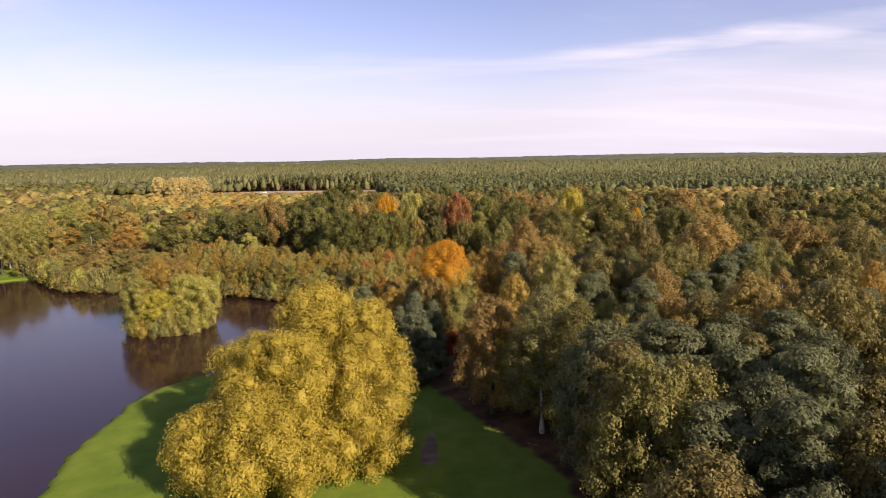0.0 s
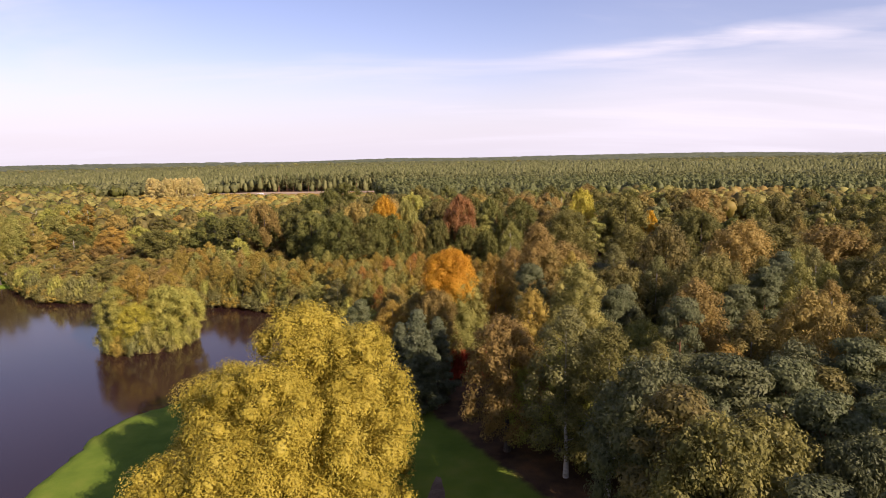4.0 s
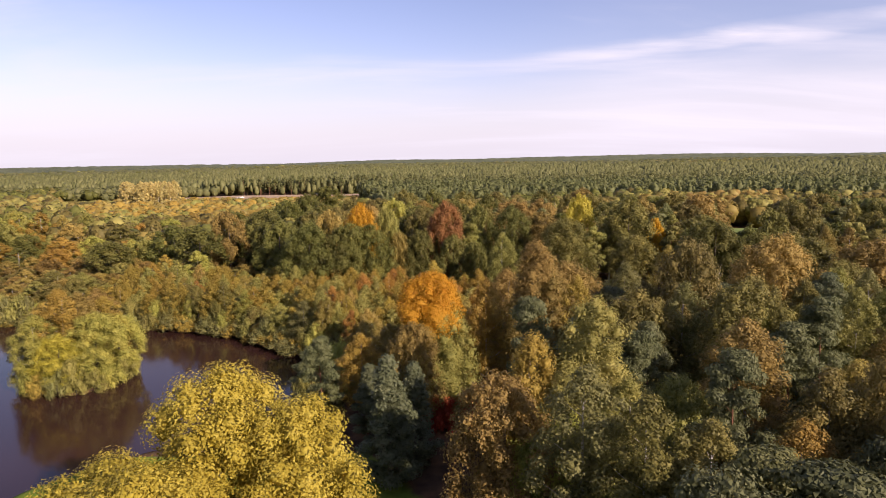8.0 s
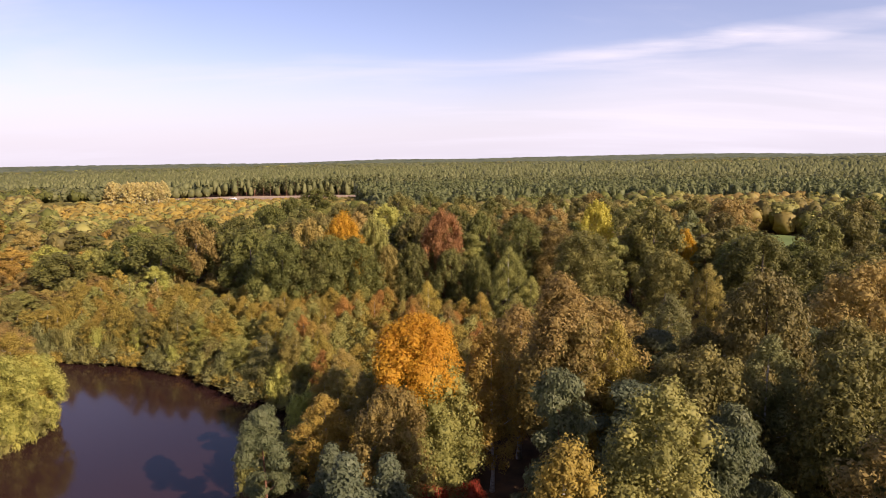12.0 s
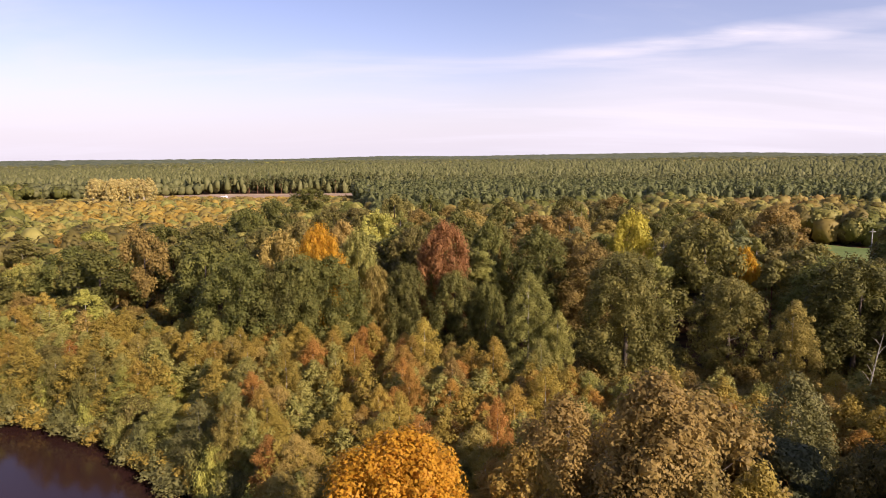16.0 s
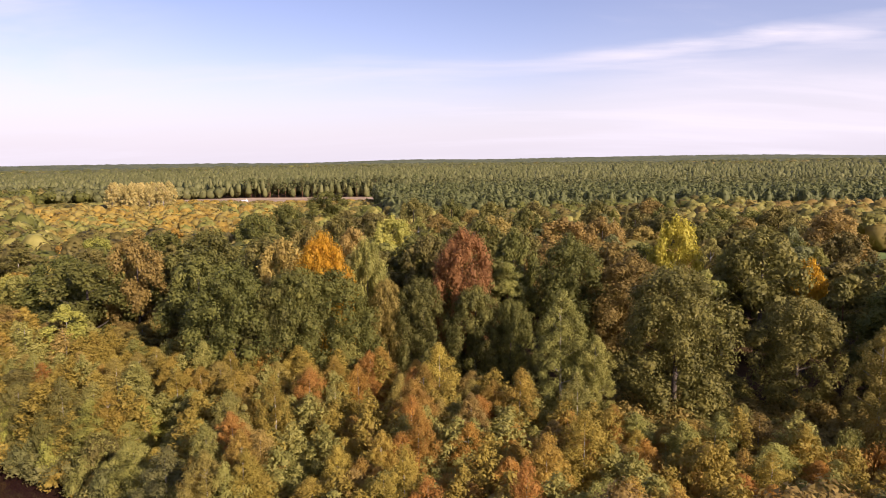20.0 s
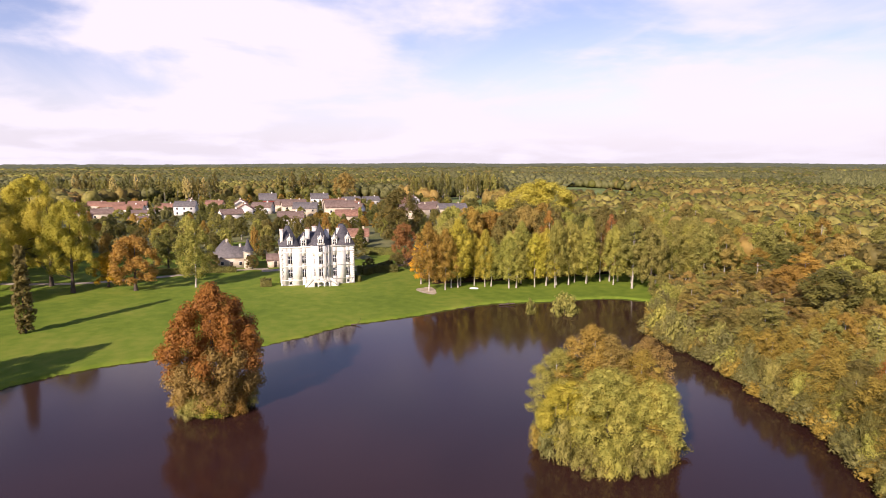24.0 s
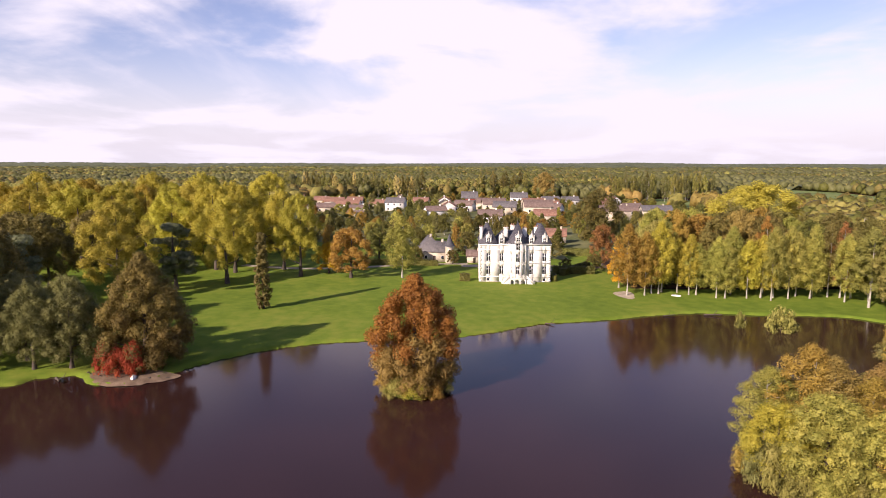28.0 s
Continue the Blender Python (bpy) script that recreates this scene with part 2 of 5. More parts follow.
def ground_mat():
    """Mown grass where the lawn attribute says so, leaf litter elsewhere."""
    m, nt, P, N, L = material("grass_and_leaf_litter")
    co = N("ShaderNodeTexCoord")

    def noise_(s, d=5):
        n = N("ShaderNodeTexNoise")
        n.inputs["Scale"].default_value, n.inputs["Detail"].default_value = s, d
        L(co.outputs["Object"], n.inputs["Vector"])
        return n.outputs[0]

    def blend(f, a, b):
        n = N("ShaderNodeMix")
        n.data_type = "RGBA"
        L(f, n.inputs[0])
        L(a, n.inputs[6])
        L(b, n.inputs[7])
        return n.outputs[2]

    big, mid, fine = noise_(0.035), noise_(0.35), noise_(4.0)
    s = N("ShaderNodeMix")
    s.inputs[0].default_value = 0.45
    L(big, s.inputs[2])
    L(mid, s.inputs[3])
    g = ramp_node(N, [(0.36, (0.097, 0.15, 0.016)), (0.5, (0.14, 0.197, 0.022)), (0.64, (0.198, 0.228, 0.034))])
    L(s.outputs[0], g.inputs[0])
    f = ramp_node(N, [(0.35, (0.06, 0.035, 0.02)), (0.55, (0.12, 0.07, 0.035)), (0.7, (0.19, 0.10, 0.045))])
    L(mid, f.inputs[0])
    at = N("ShaderNodeAttribute")
    at.attribute_name = "lawn"
    edge = N("ShaderNodeMath")
    edge.operation = "ADD"
    L(at.outputs["Fac"], edge.inputs[0])
    off = N("ShaderNodeMath")
    off.operation, off.inputs[1].default_value, off.inputs[2].default_value = "MULTIPLY_ADD", 0.5, -0.25
    L(mid, off.inputs[0])
    L(off.outputs[0], edge.inputs[1])
    cut = N("ShaderNodeMapRange")
    cut.inputs[1].default_value, cut.inputs[2].default_value = 0.42, 0.58
    L(edge.outputs[0], cut.inputs[0])
    L(blend(cut.outputs[0], f.outputs[0], g.outputs[0]), P.inputs["Base Color"])
    P.inputs["Roughness"].default_value, P.inputs["Specular IOR Level"].default_value = 0.95, 0.1
    bp = N("ShaderNodeBump")
    bp.inputs["Strength"].default_value, bp.inputs["Distance"].default_value = 0.5, 0.12
    L(fine, bp.inputs["Height"])
    L(bp.outputs[0], P.inputs["Normal"])
    return m


WATER, GROUND = water_mat(), ground_mat()


# ---- mesh tools ----
def mesh_of(name, verts, faces, mats=(), smooth=False):
    """A mesh from an array of corners and arrays of faces, each array with faces of one size."""
    me = bpy.data.meshes.new(name)
    verts = np.asarray(verts, np.float32)
    faces = [np.asarray(f, np.int32) for f in faces if len(f)]
    me.vertices.add(len(verts))
    me.vertices.foreach_set("co", verts.ravel())
    loops = np.concatenate([f.ravel() for f in faces])
    sizes = np.concatenate([np.full(len(f), f.shape[1], np.int32) for f in faces])
    me.loops.add(len(loops))
    me.loops.foreach_set("vertex_index", loops)
    me.polygons.add(len(sizes))
    me.polygons.foreach_set("loop_start", np.r_[0, np.cumsum(sizes)[:-1]].astype(np.int32))
    if smooth:
        me.polygons.foreach_set("use_smooth", np.ones(len(sizes), bool))
    me.update(calc_edges=True)
    for m in mats:
        me.materials.append(m)
    return me


class Geo:
    """Corners and faces gathered piece by piece."""

    def __init__(self):
        self.v, self.q, self.t, self.n = [], [], [], 0

    def add(self, v, q=(), t=()):
        v = np.asarray(v, float)
        if len(q):
            self.q.append(np.asarray(q, int) + self.n)
        if len(t):
            self.t.append(np.asarray(t, int) + self.n)
        self.v.append(v)
        self.n += len(v)
        return self

    def box(self, a, b, m=None, taper=0.0):
        (x0, y0, z0), (x1, y1, z1) = a, b
        k = taper
        v = np.array([(x0, y0, z0), (x1, y0, z0), (x1, y1, z0), (x0, y1, z0),
                      (x0 + k, y0 + k, z1), (x1 - k, y0 + k, z1), (x1 - k, y1 - k, z1), (x0 + k, y1 - k, z1)])
        if m is not None:
            v = np.array([m @ Vector(p) for p in v])
        return self.add(v, [(0, 3, 2, 1), (4, 5, 6, 7), (0, 1, 5, 4), (1, 2, 6, 5), (2, 3, 7, 6), (3, 0, 4, 7)])

    def tube(self, pts, radii, sides=6):
        pts = np.asarray(pts, float)
        a = np.linspace(0, 2 * np.pi, sides, endpoint=False)
        rings = []
        for k, p in enumerate(pts):
            d = Vector(pts[min(k + 1, len(pts) - 1)] - pts[max(k - 1, 0)]).normalized()
            u = d.orthogonal().normalized()
            w = d.cross(u)
            rings.append(p + radii[k] * (np.cos(a)[:, None] * np.array(u) + np.sin(a)[:, None] * np.array(w)))
        q = []
        for k in range(len(pts) - 1):
            for s in range(sides):
                e = (s + 1) % sides
                q.append((k * sides + s, k * sides + e, (k + 1) * sides + e, (k + 1) * sides + s))
        return self.add(np.concatenate(rings), q)

    def mesh(self, name, mat, smooth=False):
        return mesh_of(name, np.concatenate(self.v), [np.concatenate(f) for f in (self.t, self.q) if f], (mat,), smooth)


def part(name, geo, mat, parent, label=""):
    """One mesh object under a thing or a part."""
    ob = new(name, geo if isinstance(geo, bpy.types.Mesh) else geo.mesh(name, mat))
    ob.parent = parent
    if label:
        ob["label"] = label
    return ob


def thing(name, m, label, category, group="", kind=""):
    ob = new(name)
    ob.empty_display_size = 0.5
    ob.matrix_world = m
    return tagged(ob, label, category, group, kind)


_b = bmesh.new()
bmesh.ops.create_icosphere(_b, subdivisions=1, radius=1)
ICO_V, ICO_T = np.array([v.co for v in _b.verts]), np.array([[v.index for v in f.verts] for f in _b.faces])
_b.free()
_b = bmesh.new()
bmesh.ops.create_icosphere(_b, subdivisions=2, radius=1)
ICO2_V, ICO2_T = np.array([v.co for v in _b.verts]), np.array([[v.index for v in f.verts] for f in _b.faces])
_b.free()


# ---- trees ----
def unit(v):
    return v / np.maximum(np.linalg.norm(v, axis=-1, keepdims=True), 1e-9)


def leaves(g, rng, at, out, size, long=1.0, droop=0.0):
    """Leaf sprays, one three-cornered blade each, at the given places, turned roughly outwards and up."""
    n = len(at)
    nrm = unit(out * 1.0 + np.array([0, 0, 0.35]) + rng.normal(0, 0.36, (n, 3)))
    side = unit(np.cross(nrm, rng.normal(0, 1, (n, 3))))
    ahead = np.cross(nrm, side)
    if droop:
        ahead = unit(ahead * (1 - droop) + np.array([0, 0, -1.0]) * droop)
        side = unit(np.cross(ahead, nrm))
    s = (size * rng.uniform(0.6, 1.4, n))[:, None]
    skew = rng.uniform(-0.3, 0.3, (n, 1))
    v = np.stack([at - ahead * s * 0.5 * long, at + side * s * (0.5 + skew) + ahead * s * 0.3, at + ahead * s * 0.5 * long - side * s * (0.5 - skew)], 1).reshape(-1, 3)
    g.add(v, t=np.arange(3 * n).reshape(-1, 3))


def crown(seed, lobes, count, size, core=0.52, long=1.0, droop=0.0, squash=1.0, fine=False):
    """Foliage round a set of lobes (x, y, z, radius): a rough heart in each, and leaf sprays over it."""
    rng = np.random.default_rng(seed)
    g = Geo()
    lobes = np.asarray(lobes)
    cv, ct = (ICO2_V, ICO2_T) if fine else (ICO_V, ICO_T)
    if core:
        for x, y, z, r in lobes:
            v = cv * (r * core * rng.uniform(0.6, 1.2, (len(cv), 1)))
            v[:, 2] *= squash
            g.add(v + (x, y, z), t=ct)
    w = lobes[:, 3] ** 2
    pick = rng.choice(len(lobes), count, p=w / w.sum())
    d = unit(rng.normal(0, 1, (count, 3)) + np.array([0, 0, 0.25]))
    far = lobes[pick, 3][:, None] * (0.5 + 0.72 * rng.uniform(0, 1, (count, 1)) ** 0.7)
    ofs = d * far
    ofs[:, 2] *= squash
    leaves(g, rng, lobes[pick, :3] + ofs, d, size, long, droop)
    return g


def dome(seed, H, base, R, n, lobe, peak=0.45):
    """Lobes over an uneven crown: widest at two fifths of its height, with bulges and hollows round it."""
    rng = np.random.default_rng(seed)
    out = []
    bulge = rng.uniform(0.7, 1.12, (4, 7))
    for k in range(n):
        u = 1 - ((k + 0.5) / n) ** 1.25
        a = k * 2.39996 + rng.uniform(-0.35, 0.35)
        b = bulge[min(3, int(u * 4)), int((a % 6.2832) / 0.8976) % 7] * rng.uniform(0.88, 1.06)
        r = lobe * rng.uniform(0.65, 1.25) * (0.8 if u > 0.8 else 1.0)
        w = R * max(0.0, math.sin(math.pi * min(0.985, 0.09 + 0.9 * u ** 0.85))) ** peak
        q = max(0.0, w - r * 0.55) * b
        z = base + (H - base - r * 0.6) * (u if u < 0.85 else 0.85 + (u - 0.85) * rng.uniform(0.4, 1.0))
        out.append((math.cos(a) * q, math.sin(a) * q, max(z, base + r * 0.4), r))
    for _ in range(max(3, n // 6)):
        a, q = rng.uniform(0, 6.28), rng.uniform(0, 0.45)
        out.append((math.cos(a) * R * q, math.sin(a) * R * q, base + rng.uniform(0.25, 0.8) * (H - base), lobe * 1.3))
    out.append((0, 0, H - lobe * 0.7, lobe * 0.75))
    return out


def cone(seed, H, base, R, n, lobe, power=0.8):
    """Lobes up a tapering column."""
    rng = np.random.default_rng(seed)
    out = []
    for k in range(n):
        u = (k + 0.3) / n
        z = base + (H - base) * (1 - (1 - u) ** 1.15) * 0.97
        w = (R * ((1 - (z - base) / (H - base)) ** power)) * min(1.0, 0.55 + 2.2 * (z - base) / (H - base))
        a = k * 2.39996 + rng.uniform(-0.5, 0.5)
        r = lobe * rng.uniform(0.7, 1.2) * (0.55 + 0.45 * w / R)
        q = max(0.0, w - r * 0.5) * rng.uniform(0.5, 1.05)
        out.append((math.cos(a) * q, math.sin(a) * q, min(z, H - r * 0.8), r))
    return out


def tiers(seed, H, base, R, n, lobe):
    """Flat clumps of a pine: open, towards the top."""
    rng = np.random.default_rng(seed)
    out = []
    for k in range(n):
        u = rng.uniform(0, 1) ** 0.8
        z = base + (H - base) * u
        w = R * (1.0 - 0.75 * u ** 1.8) * rng.uniform(0.25, 1.0)
        a = k * 2.39996 + rng.uniform(-0.6, 0.6)
        out.append((math.cos(a) * w, math.sin(a) * w, min(z, H - 0.4 * lobe), lobe * rng.uniform(0.7, 1.25)))
    return out


def egg(seed, H, base, R, n, lobe, mid=0.36, tip=1.15):
    """Lobes over a full crown that is widest low down and rounded at the top."""
    rng = np.random.default_rng(seed)
    out = []
    for k in range(n):
        u = ((k + 0.5) / n) ** 1.1
        f = u / mid if u < mid else (u - mid) / (1 - mid)
        w = R * (0.8 + 0.2 * math.sin(1.57 * f) if u < mid else max(0.02, math.cos(1.57 * f ** tip)) ** 0.8)
        a = k * 2.39996 + rng.uniform(-0.4, 0.4)
        r = lobe * rng.uniform(0.7, 1.2) * (0.6 + 0.4 * w / R)
        q = max(0.0, w - r * 0.6) * rng.uniform(0.78, 1.06)
        out.append((math.cos(a) * q, math.sin(a) * q, base + (H - base - r * 0.7) * u + r * 0.4, r))
        if k % 4 == 0:
            out.append((math.cos(a) * q * 0.4, math.sin(a) * q * 0.4, base + (H - base - r) * u, r * 1.2))
    return out


def trunk(seed, H, r, lobes, limbs, bend=0.3, sides=7):
    """A tapered, slightly bent trunk with limbs that run out to some of the lobes."""
    rng = np.random.default_rng(seed + 77)
    g = Geo()
    n = 7
    zs = np.linspace(-0.6, H * 0.9, n)
    xy = np.cumsum(rng.normal(0, bend * H / 60, (n, 2)), 0)
    xy -= xy[0]
    pts = np.c_[xy, zs]
    rad = r * (1 - np.linspace(0, 0.93, n) ** 0.9) + 0.02
    rad[0] *= 1.5
    g.tube(pts, rad, sides)
    for x, y, z, q in (lobes[int(k)] for k in np.linspace(0, len(lobes) - 1, limbs)):
        z0 = max(H * 0.15, min(z - 0.35 * math.hypot(x, y) - 0.8, H * 0.8))
        f = (z0 + 0.6) / (H * 0.9 + 0.6)
        p0 = np.array([np.interp(z0, zs, pts[:, 0]), np.interp(z0, zs, pts[:, 1]), z0])
        p2 = np.array((x, y, z))
        p1 = p0 * 0.5 + p2 * 0.5 + (0, 0, -0.06 * np.linalg.norm(p2 - p0))
        w = max(0.03, r * (1 - f) * 0.45)
        g.tube([p0, p1, p2], [w, w * 0.6, w * 0.2], 5)
    return g


# kind: height, radius, trunk radius, limbs, bark, and the lobes and leaves near by and farther off
PROTO = {}


def proto(kind, H, R, tr, limbs, bark, variants, lobes, near, far, **kw):
    made = []
    for k in range(variants):
        lb = lobes(100 * len(PROTO) + k)
        tk = trunk(k + 11 * len(PROTO), H, tr, lb, limbs).mesh("trunk", bark)
        cn = crown(k + 5, lb, near[0], near[1], **kw).mesh("crown", LEAF["oak"])
        cf = crown(k + 5, lb[::2] if len(lb) > 54 else lb, far[0], far[1], **kw).mesh("crown", LEAF["oak"])
        made.append((tk, cn, cf))
    PROTO[kind] = (H, R, made)


proto("oak", 20, 7, 0.45, 9, BARK, 5, lambda s: dome(s, 20, 3.0, 7, 84, 1.35), (25000, 0.27), (9000, 0.44))
proto("plane", 26, 9, 0.6, 12, BARK, 3, lambda s: dome(s, 26, 5.5, 9, 95, 1.6), (26000, 0.32), (26000, 0.32))
proto("limeTree", 18, 4.5, 0.2, 9, WHITEBARK, 4, lambda s: dome(s, 18, 3.0, 4.4, 46, 1.15, 0.66), (11000, 0.27), (11000, 0.27))
proto("birch", 11, 2.3, 0.11, 5, WHITEBARK, 6, lambda s: egg(s, 11, 0.4, 2.3, 40, 0.72, 0.40, 1.35), (16000, 0.105), (3600, 0.21), core=0.3, droop=0.2, long=1.5)
proto("airy", 18, 4.2, 0.24, 12, WHITEBARK, 4, lambda s: dome(s, 18, 3.0, 4.2, 60, 0.92, 0.6), (20000, 0.17), (6000, 0.31), core=0.36, droop=0.15, long=1.3)
proto("pine", 18, 4.6, 0.3, 12, REDBARK, 4, lambda s: tiers(s, 18, 6.5, 4.6, 62, 1.0), (19000, 0.2), (5000, 0.42), core=0.36, long=1.6, squash=0.5)
proto("fir", 15, 3.6, 0.25, 8, BARK, 2, lambda s: cone(s, 15, 0.6, 3.6, 46, 1.15, 0.75), (17000, 0.2), (4000, 0.45), core=0.5, long=1.5, squash=0.75)
proto("cedar", 18, 8, 0.6, 14, BARK, 2, lambda s: tiers(s, 18, 1.2, 8, 60, 1.9), (12000, 0.4), (8000, 0.5), core=0.6, long=1.4, squash=0.4)
proto("bush", 3.2, 2.4, 0.07, 4, BARK, 3, lambda s: dome(s, 3.2, 0.1, 2.4, 16, 0.75), (4200, 0.145), (1400, 0.25))
proto("spire", 18, 2.0, 0.2, 6, BARK, 1, lambda s: cone(s, 18, 0.5, 2.0, 50, 0.8, 0.35), (3000, 0.42), (2400, 0.46), core=0.35, long=1.7, droop=0.3)

COUNT = {}
TAKEN = []
TONE = {"plane": "golden yellow", "sunplane": "pale golden yellow", "planegreen": "yellow-green", "oak": "dark green", "olive": "olive green", "brown": "brown and olive",
        "birch": "golden autumn", "birchgreen": "dull green", "gold": "bright gold", "amber": "amber", "orange": "bright orange",
        "rust": "rusty red", "red": "deep red", "cypress": "coppery brown", "pine": "dark green", "bluepine": "blue-green", "straw": "straw yellow", "lime": "light green",
        "scots": "grey-green", "honey": "honey gold", "copper": "copper orange", "willow": "grey-green", "bronze": "bronze and olive"}
NOUN = {"oak": "oak", "plane": "plane tree", "limeTree": "lime tree", "birch": "young birch", "airy": "slender aspen", "pine": "Scots pine", "fir": "spreading pine",
        "cedar": "spreading cedar", "bush": "shrub", "spire": "monkey puzzle tree"}
PLACE = {"wood": "in the mixed wood", "lawn": "on the mown lawn", "shore": "on the lake shore", "thicket": "in the young birch thicket",
         "islet": "on a small island in the lake", "village": "among the village houses", "far": "beyond the oaks"}


def tree(kind, tone, x, y, h, r, where="wood", group="", z=None, turn=None):
    """A tree of a kind and leaf tone, h metres high with a crown r metres in radius."""
    H, R, made = PROTO[kind]
    n = COUNT[kind] = COUNT.get(kind, -1) + 1
    tk, cn, cf = made[(n * 7 + int(abs(x))) % len(made)]
    z = land(x, y) if z is None else z
    noun, name = NOUN[kind], None
    if kind == "oak":
        noun = "maple" if tone in ("orange", "gold", "amber", "rust", "red") else "ash tree" if tone in ("birch", "birchgreen", "lime", "planegreen") else "oak"
        name = {"maple": "maple_tree", "ash tree": "ash_tree", "oak": "oak_tree"}[noun]
    if where == "thicket" and kind == "airy":
        noun, name = "young birch", "birch_tree"
    name = name or {"limeTree": "lime_tree", "airy": "aspen_tree", "birch": "birch_tree", "bush": "shrub", "spire": "monkey_puzzle_tree"}.get(kind, kind + "_tree")
    if where == "village" and kind in ("oak", "limeTree"):
        noun, name = "garden tree", "garden_tree"
    elif where == "far" and kind == "oak":
        noun, name = "broad tree", "woodland_tree"
    m = pose(x, y, z, 0, 0, (n * 137.5 if turn is None else turn)) @ Matrix.Diagonal((r / R, r / R, h / H, 1))
    root = thing(name, m, f"{TONE[tone]} {noun} {PLACE[where]}", "shrub" if kind == "bush" else "tree", group)
    near = math.hypot(x + 5.5, min(abs(y - 6), abs(y + 87)) if y > 6 or y < -87 else 0) < 105
    part("trunk", tk, None, root)
    c = part("crown", cn if near else cf, None, root)
    c.material_slots[0].link = "OBJECT"
    c.material_slots[0].material = LEAF[tone]
    TAKEN.append((x, y, r))
    return root


# ---- ground and lake ----
LAKE = [(-96, -73), (-91, -96), (-74, -104), (-57.2, -91.7), (-50.7, -57.7), (-50.2, -35.7), (-51.7, -25.7), (-54.5, -14.7), (-55.2, -4.7), (-55, 3.3), (-52.2, 9.3),
        (-46.2, 15.3), (-38.2, 21.3), (-31.2, 27.3), (-27.2, 31.3), (-25.7, 38.3), (-25.7, 46.3), (-29.2, 51.3), (-36.2, 56.3), (-44.2, 62.3), (-51.2, 68.3), (-58.2, 71.3),
        (-70.2, 74.3), (-86.2, 78.3), (-100.2, 80.3), (-112.2, 80.3), (-121, 85.5), (-130, 92.5), (-140, 99.5), (-149, 92), (-150, 74), (-152, 62),
        (-149, 48), (-144, 35), (-140, 20), (-133, 10), (-128, 0), (-125, -16), (-123, -26), (-118, -35), (-114, -40), (-108, -45),
        (-101, -49), (-97.5, -53), (-98, -59), (-102, -63.5), (-100, -69)]
ISLETS = ((-69.2, 43.6, 7.4), (-97.6, -5.2, 4.6))


def rounded(poly, steps=4):
    """A closed curve through the corners."""
    p = np.array(poly, float)
    out = []
    for k in range(len(p)):
        a, b, c, d = (p[(k + j) % len(p)] for j in (-1, 0, 1, 2))
        for t in np.arange(steps) / steps:
            out.append(0.5 * (2 * b + (c - a) * t + (2 * a - 5 * b + 4 * c - d) * t * t + (3 * b - a - 3 * c + d) * t ** 3))
    return np.array(out)


def signed(poly, x, y):
    """Distance to a closed curve, positive outside."""
    x, y = np.asarray(x, float), np.asarray(y, float)
    if x.size == 1:
        a, b = poly, np.roll(poly, -1, 0)
        d, p = b - a, np.array([x.ravel()[0], y.ravel()[0]])
        t = np.clip(((p - a) * d).sum(1) / ((d * d).sum(1) + 1e-12), 0, 1)
        far = np.sqrt((((p - a) - t[:, None] * d) ** 2).sum(1).min())
        odd = (((a[:, 1] > p[1]) != (b[:, 1] > p[1])) & (p[0] < d[:, 0] * (p[1] - a[:, 1]) / (d[:, 1] + 1e-12) + a[:, 0])).sum() % 2
        return np.full(x.shape, -far if odd else far)
    best = np.full(x.shape, 1e9)
    inside = np.zeros(x.shape, bool)
    for (ax, ay), (bx, by) in zip(poly, np.roll(poly, -1, 0)):
        dx, dy = bx - ax, by - ay
        t = np.clip(((x - ax) * dx + (y - ay) * dy) / (dx * dx + dy * dy + 1e-12), 0, 1)
        best = np.minimum(best, np.hypot(x - ax - t * dx, y - ay - t * dy))
        inside ^= ((ay > y) != (by > y)) & (x < (bx - ax) * (y - ay) / (by - ay + 1e-12) + ax)
    return np.where(inside, -best, best)


SHORE = rounded(LAKE)


def shore_distance(x, y):
    d = signed(SHORE, x, y)
    for ix, iy, ir in ISLETS:
        d = np.maximum(d, ir - np.hypot(np.asarray(x) - ix, np.asarray(y) - iy))
    return d


def land_heights(x, y):
    x, y = np.asarray(x, float), np.asarray(y, float)
    d = shore_distance(x, y) + 0.35 * np.sin(x * 1.1 + 1.7 * np.sin(y * 0.7)) * np.cos(y * 0.9)
    k = np.clip((d + 0.9) / 1.5, 0, 1)
    k = k * k * (3 - 2 * k)
    rise = 0.45 + 0.75 * np.clip((d - 0.5) / 30, 0, 1) + 0.12 * np.sin(x * 0.06) * np.cos(y * 0.05)
    return -1.6 + k * (1.6 + rise)


def land(x, y):
    return float(land_heights(np.array([x]), np.array([y]))[0]) if -300 < x < 120 and -160 < y < 200 else 1.1


def lawn_share(x, y):
    """One on mown grass, nought in the woods."""
    south = np.minimum(-((y - 2.3) * 0.52 + (x + 9.4) * 0.86), 30 - (y + 9) * 0.5)
    south = np.where(y > 14, -9, south)
    park = np.minimum.reduce([-100 - x + 0 * y, x + 262, y + 64, 116 - y])
    side = np.minimum(-96 - x, np.minimum(y + 130, x + 117))
    # litter in place of grass, darkening the ground that lies shaded behind the row
    park = np.minimum(park, np.maximum(x + 177, 50 - y))
    park = np.where((x > -131) & (y > 66), -9, park)
    return np.clip(0.5 + np.maximum(np.maximum(np.minimum(south, -x + 5.6), np.maximum(park, side)), -8) / 6, 0, 1)


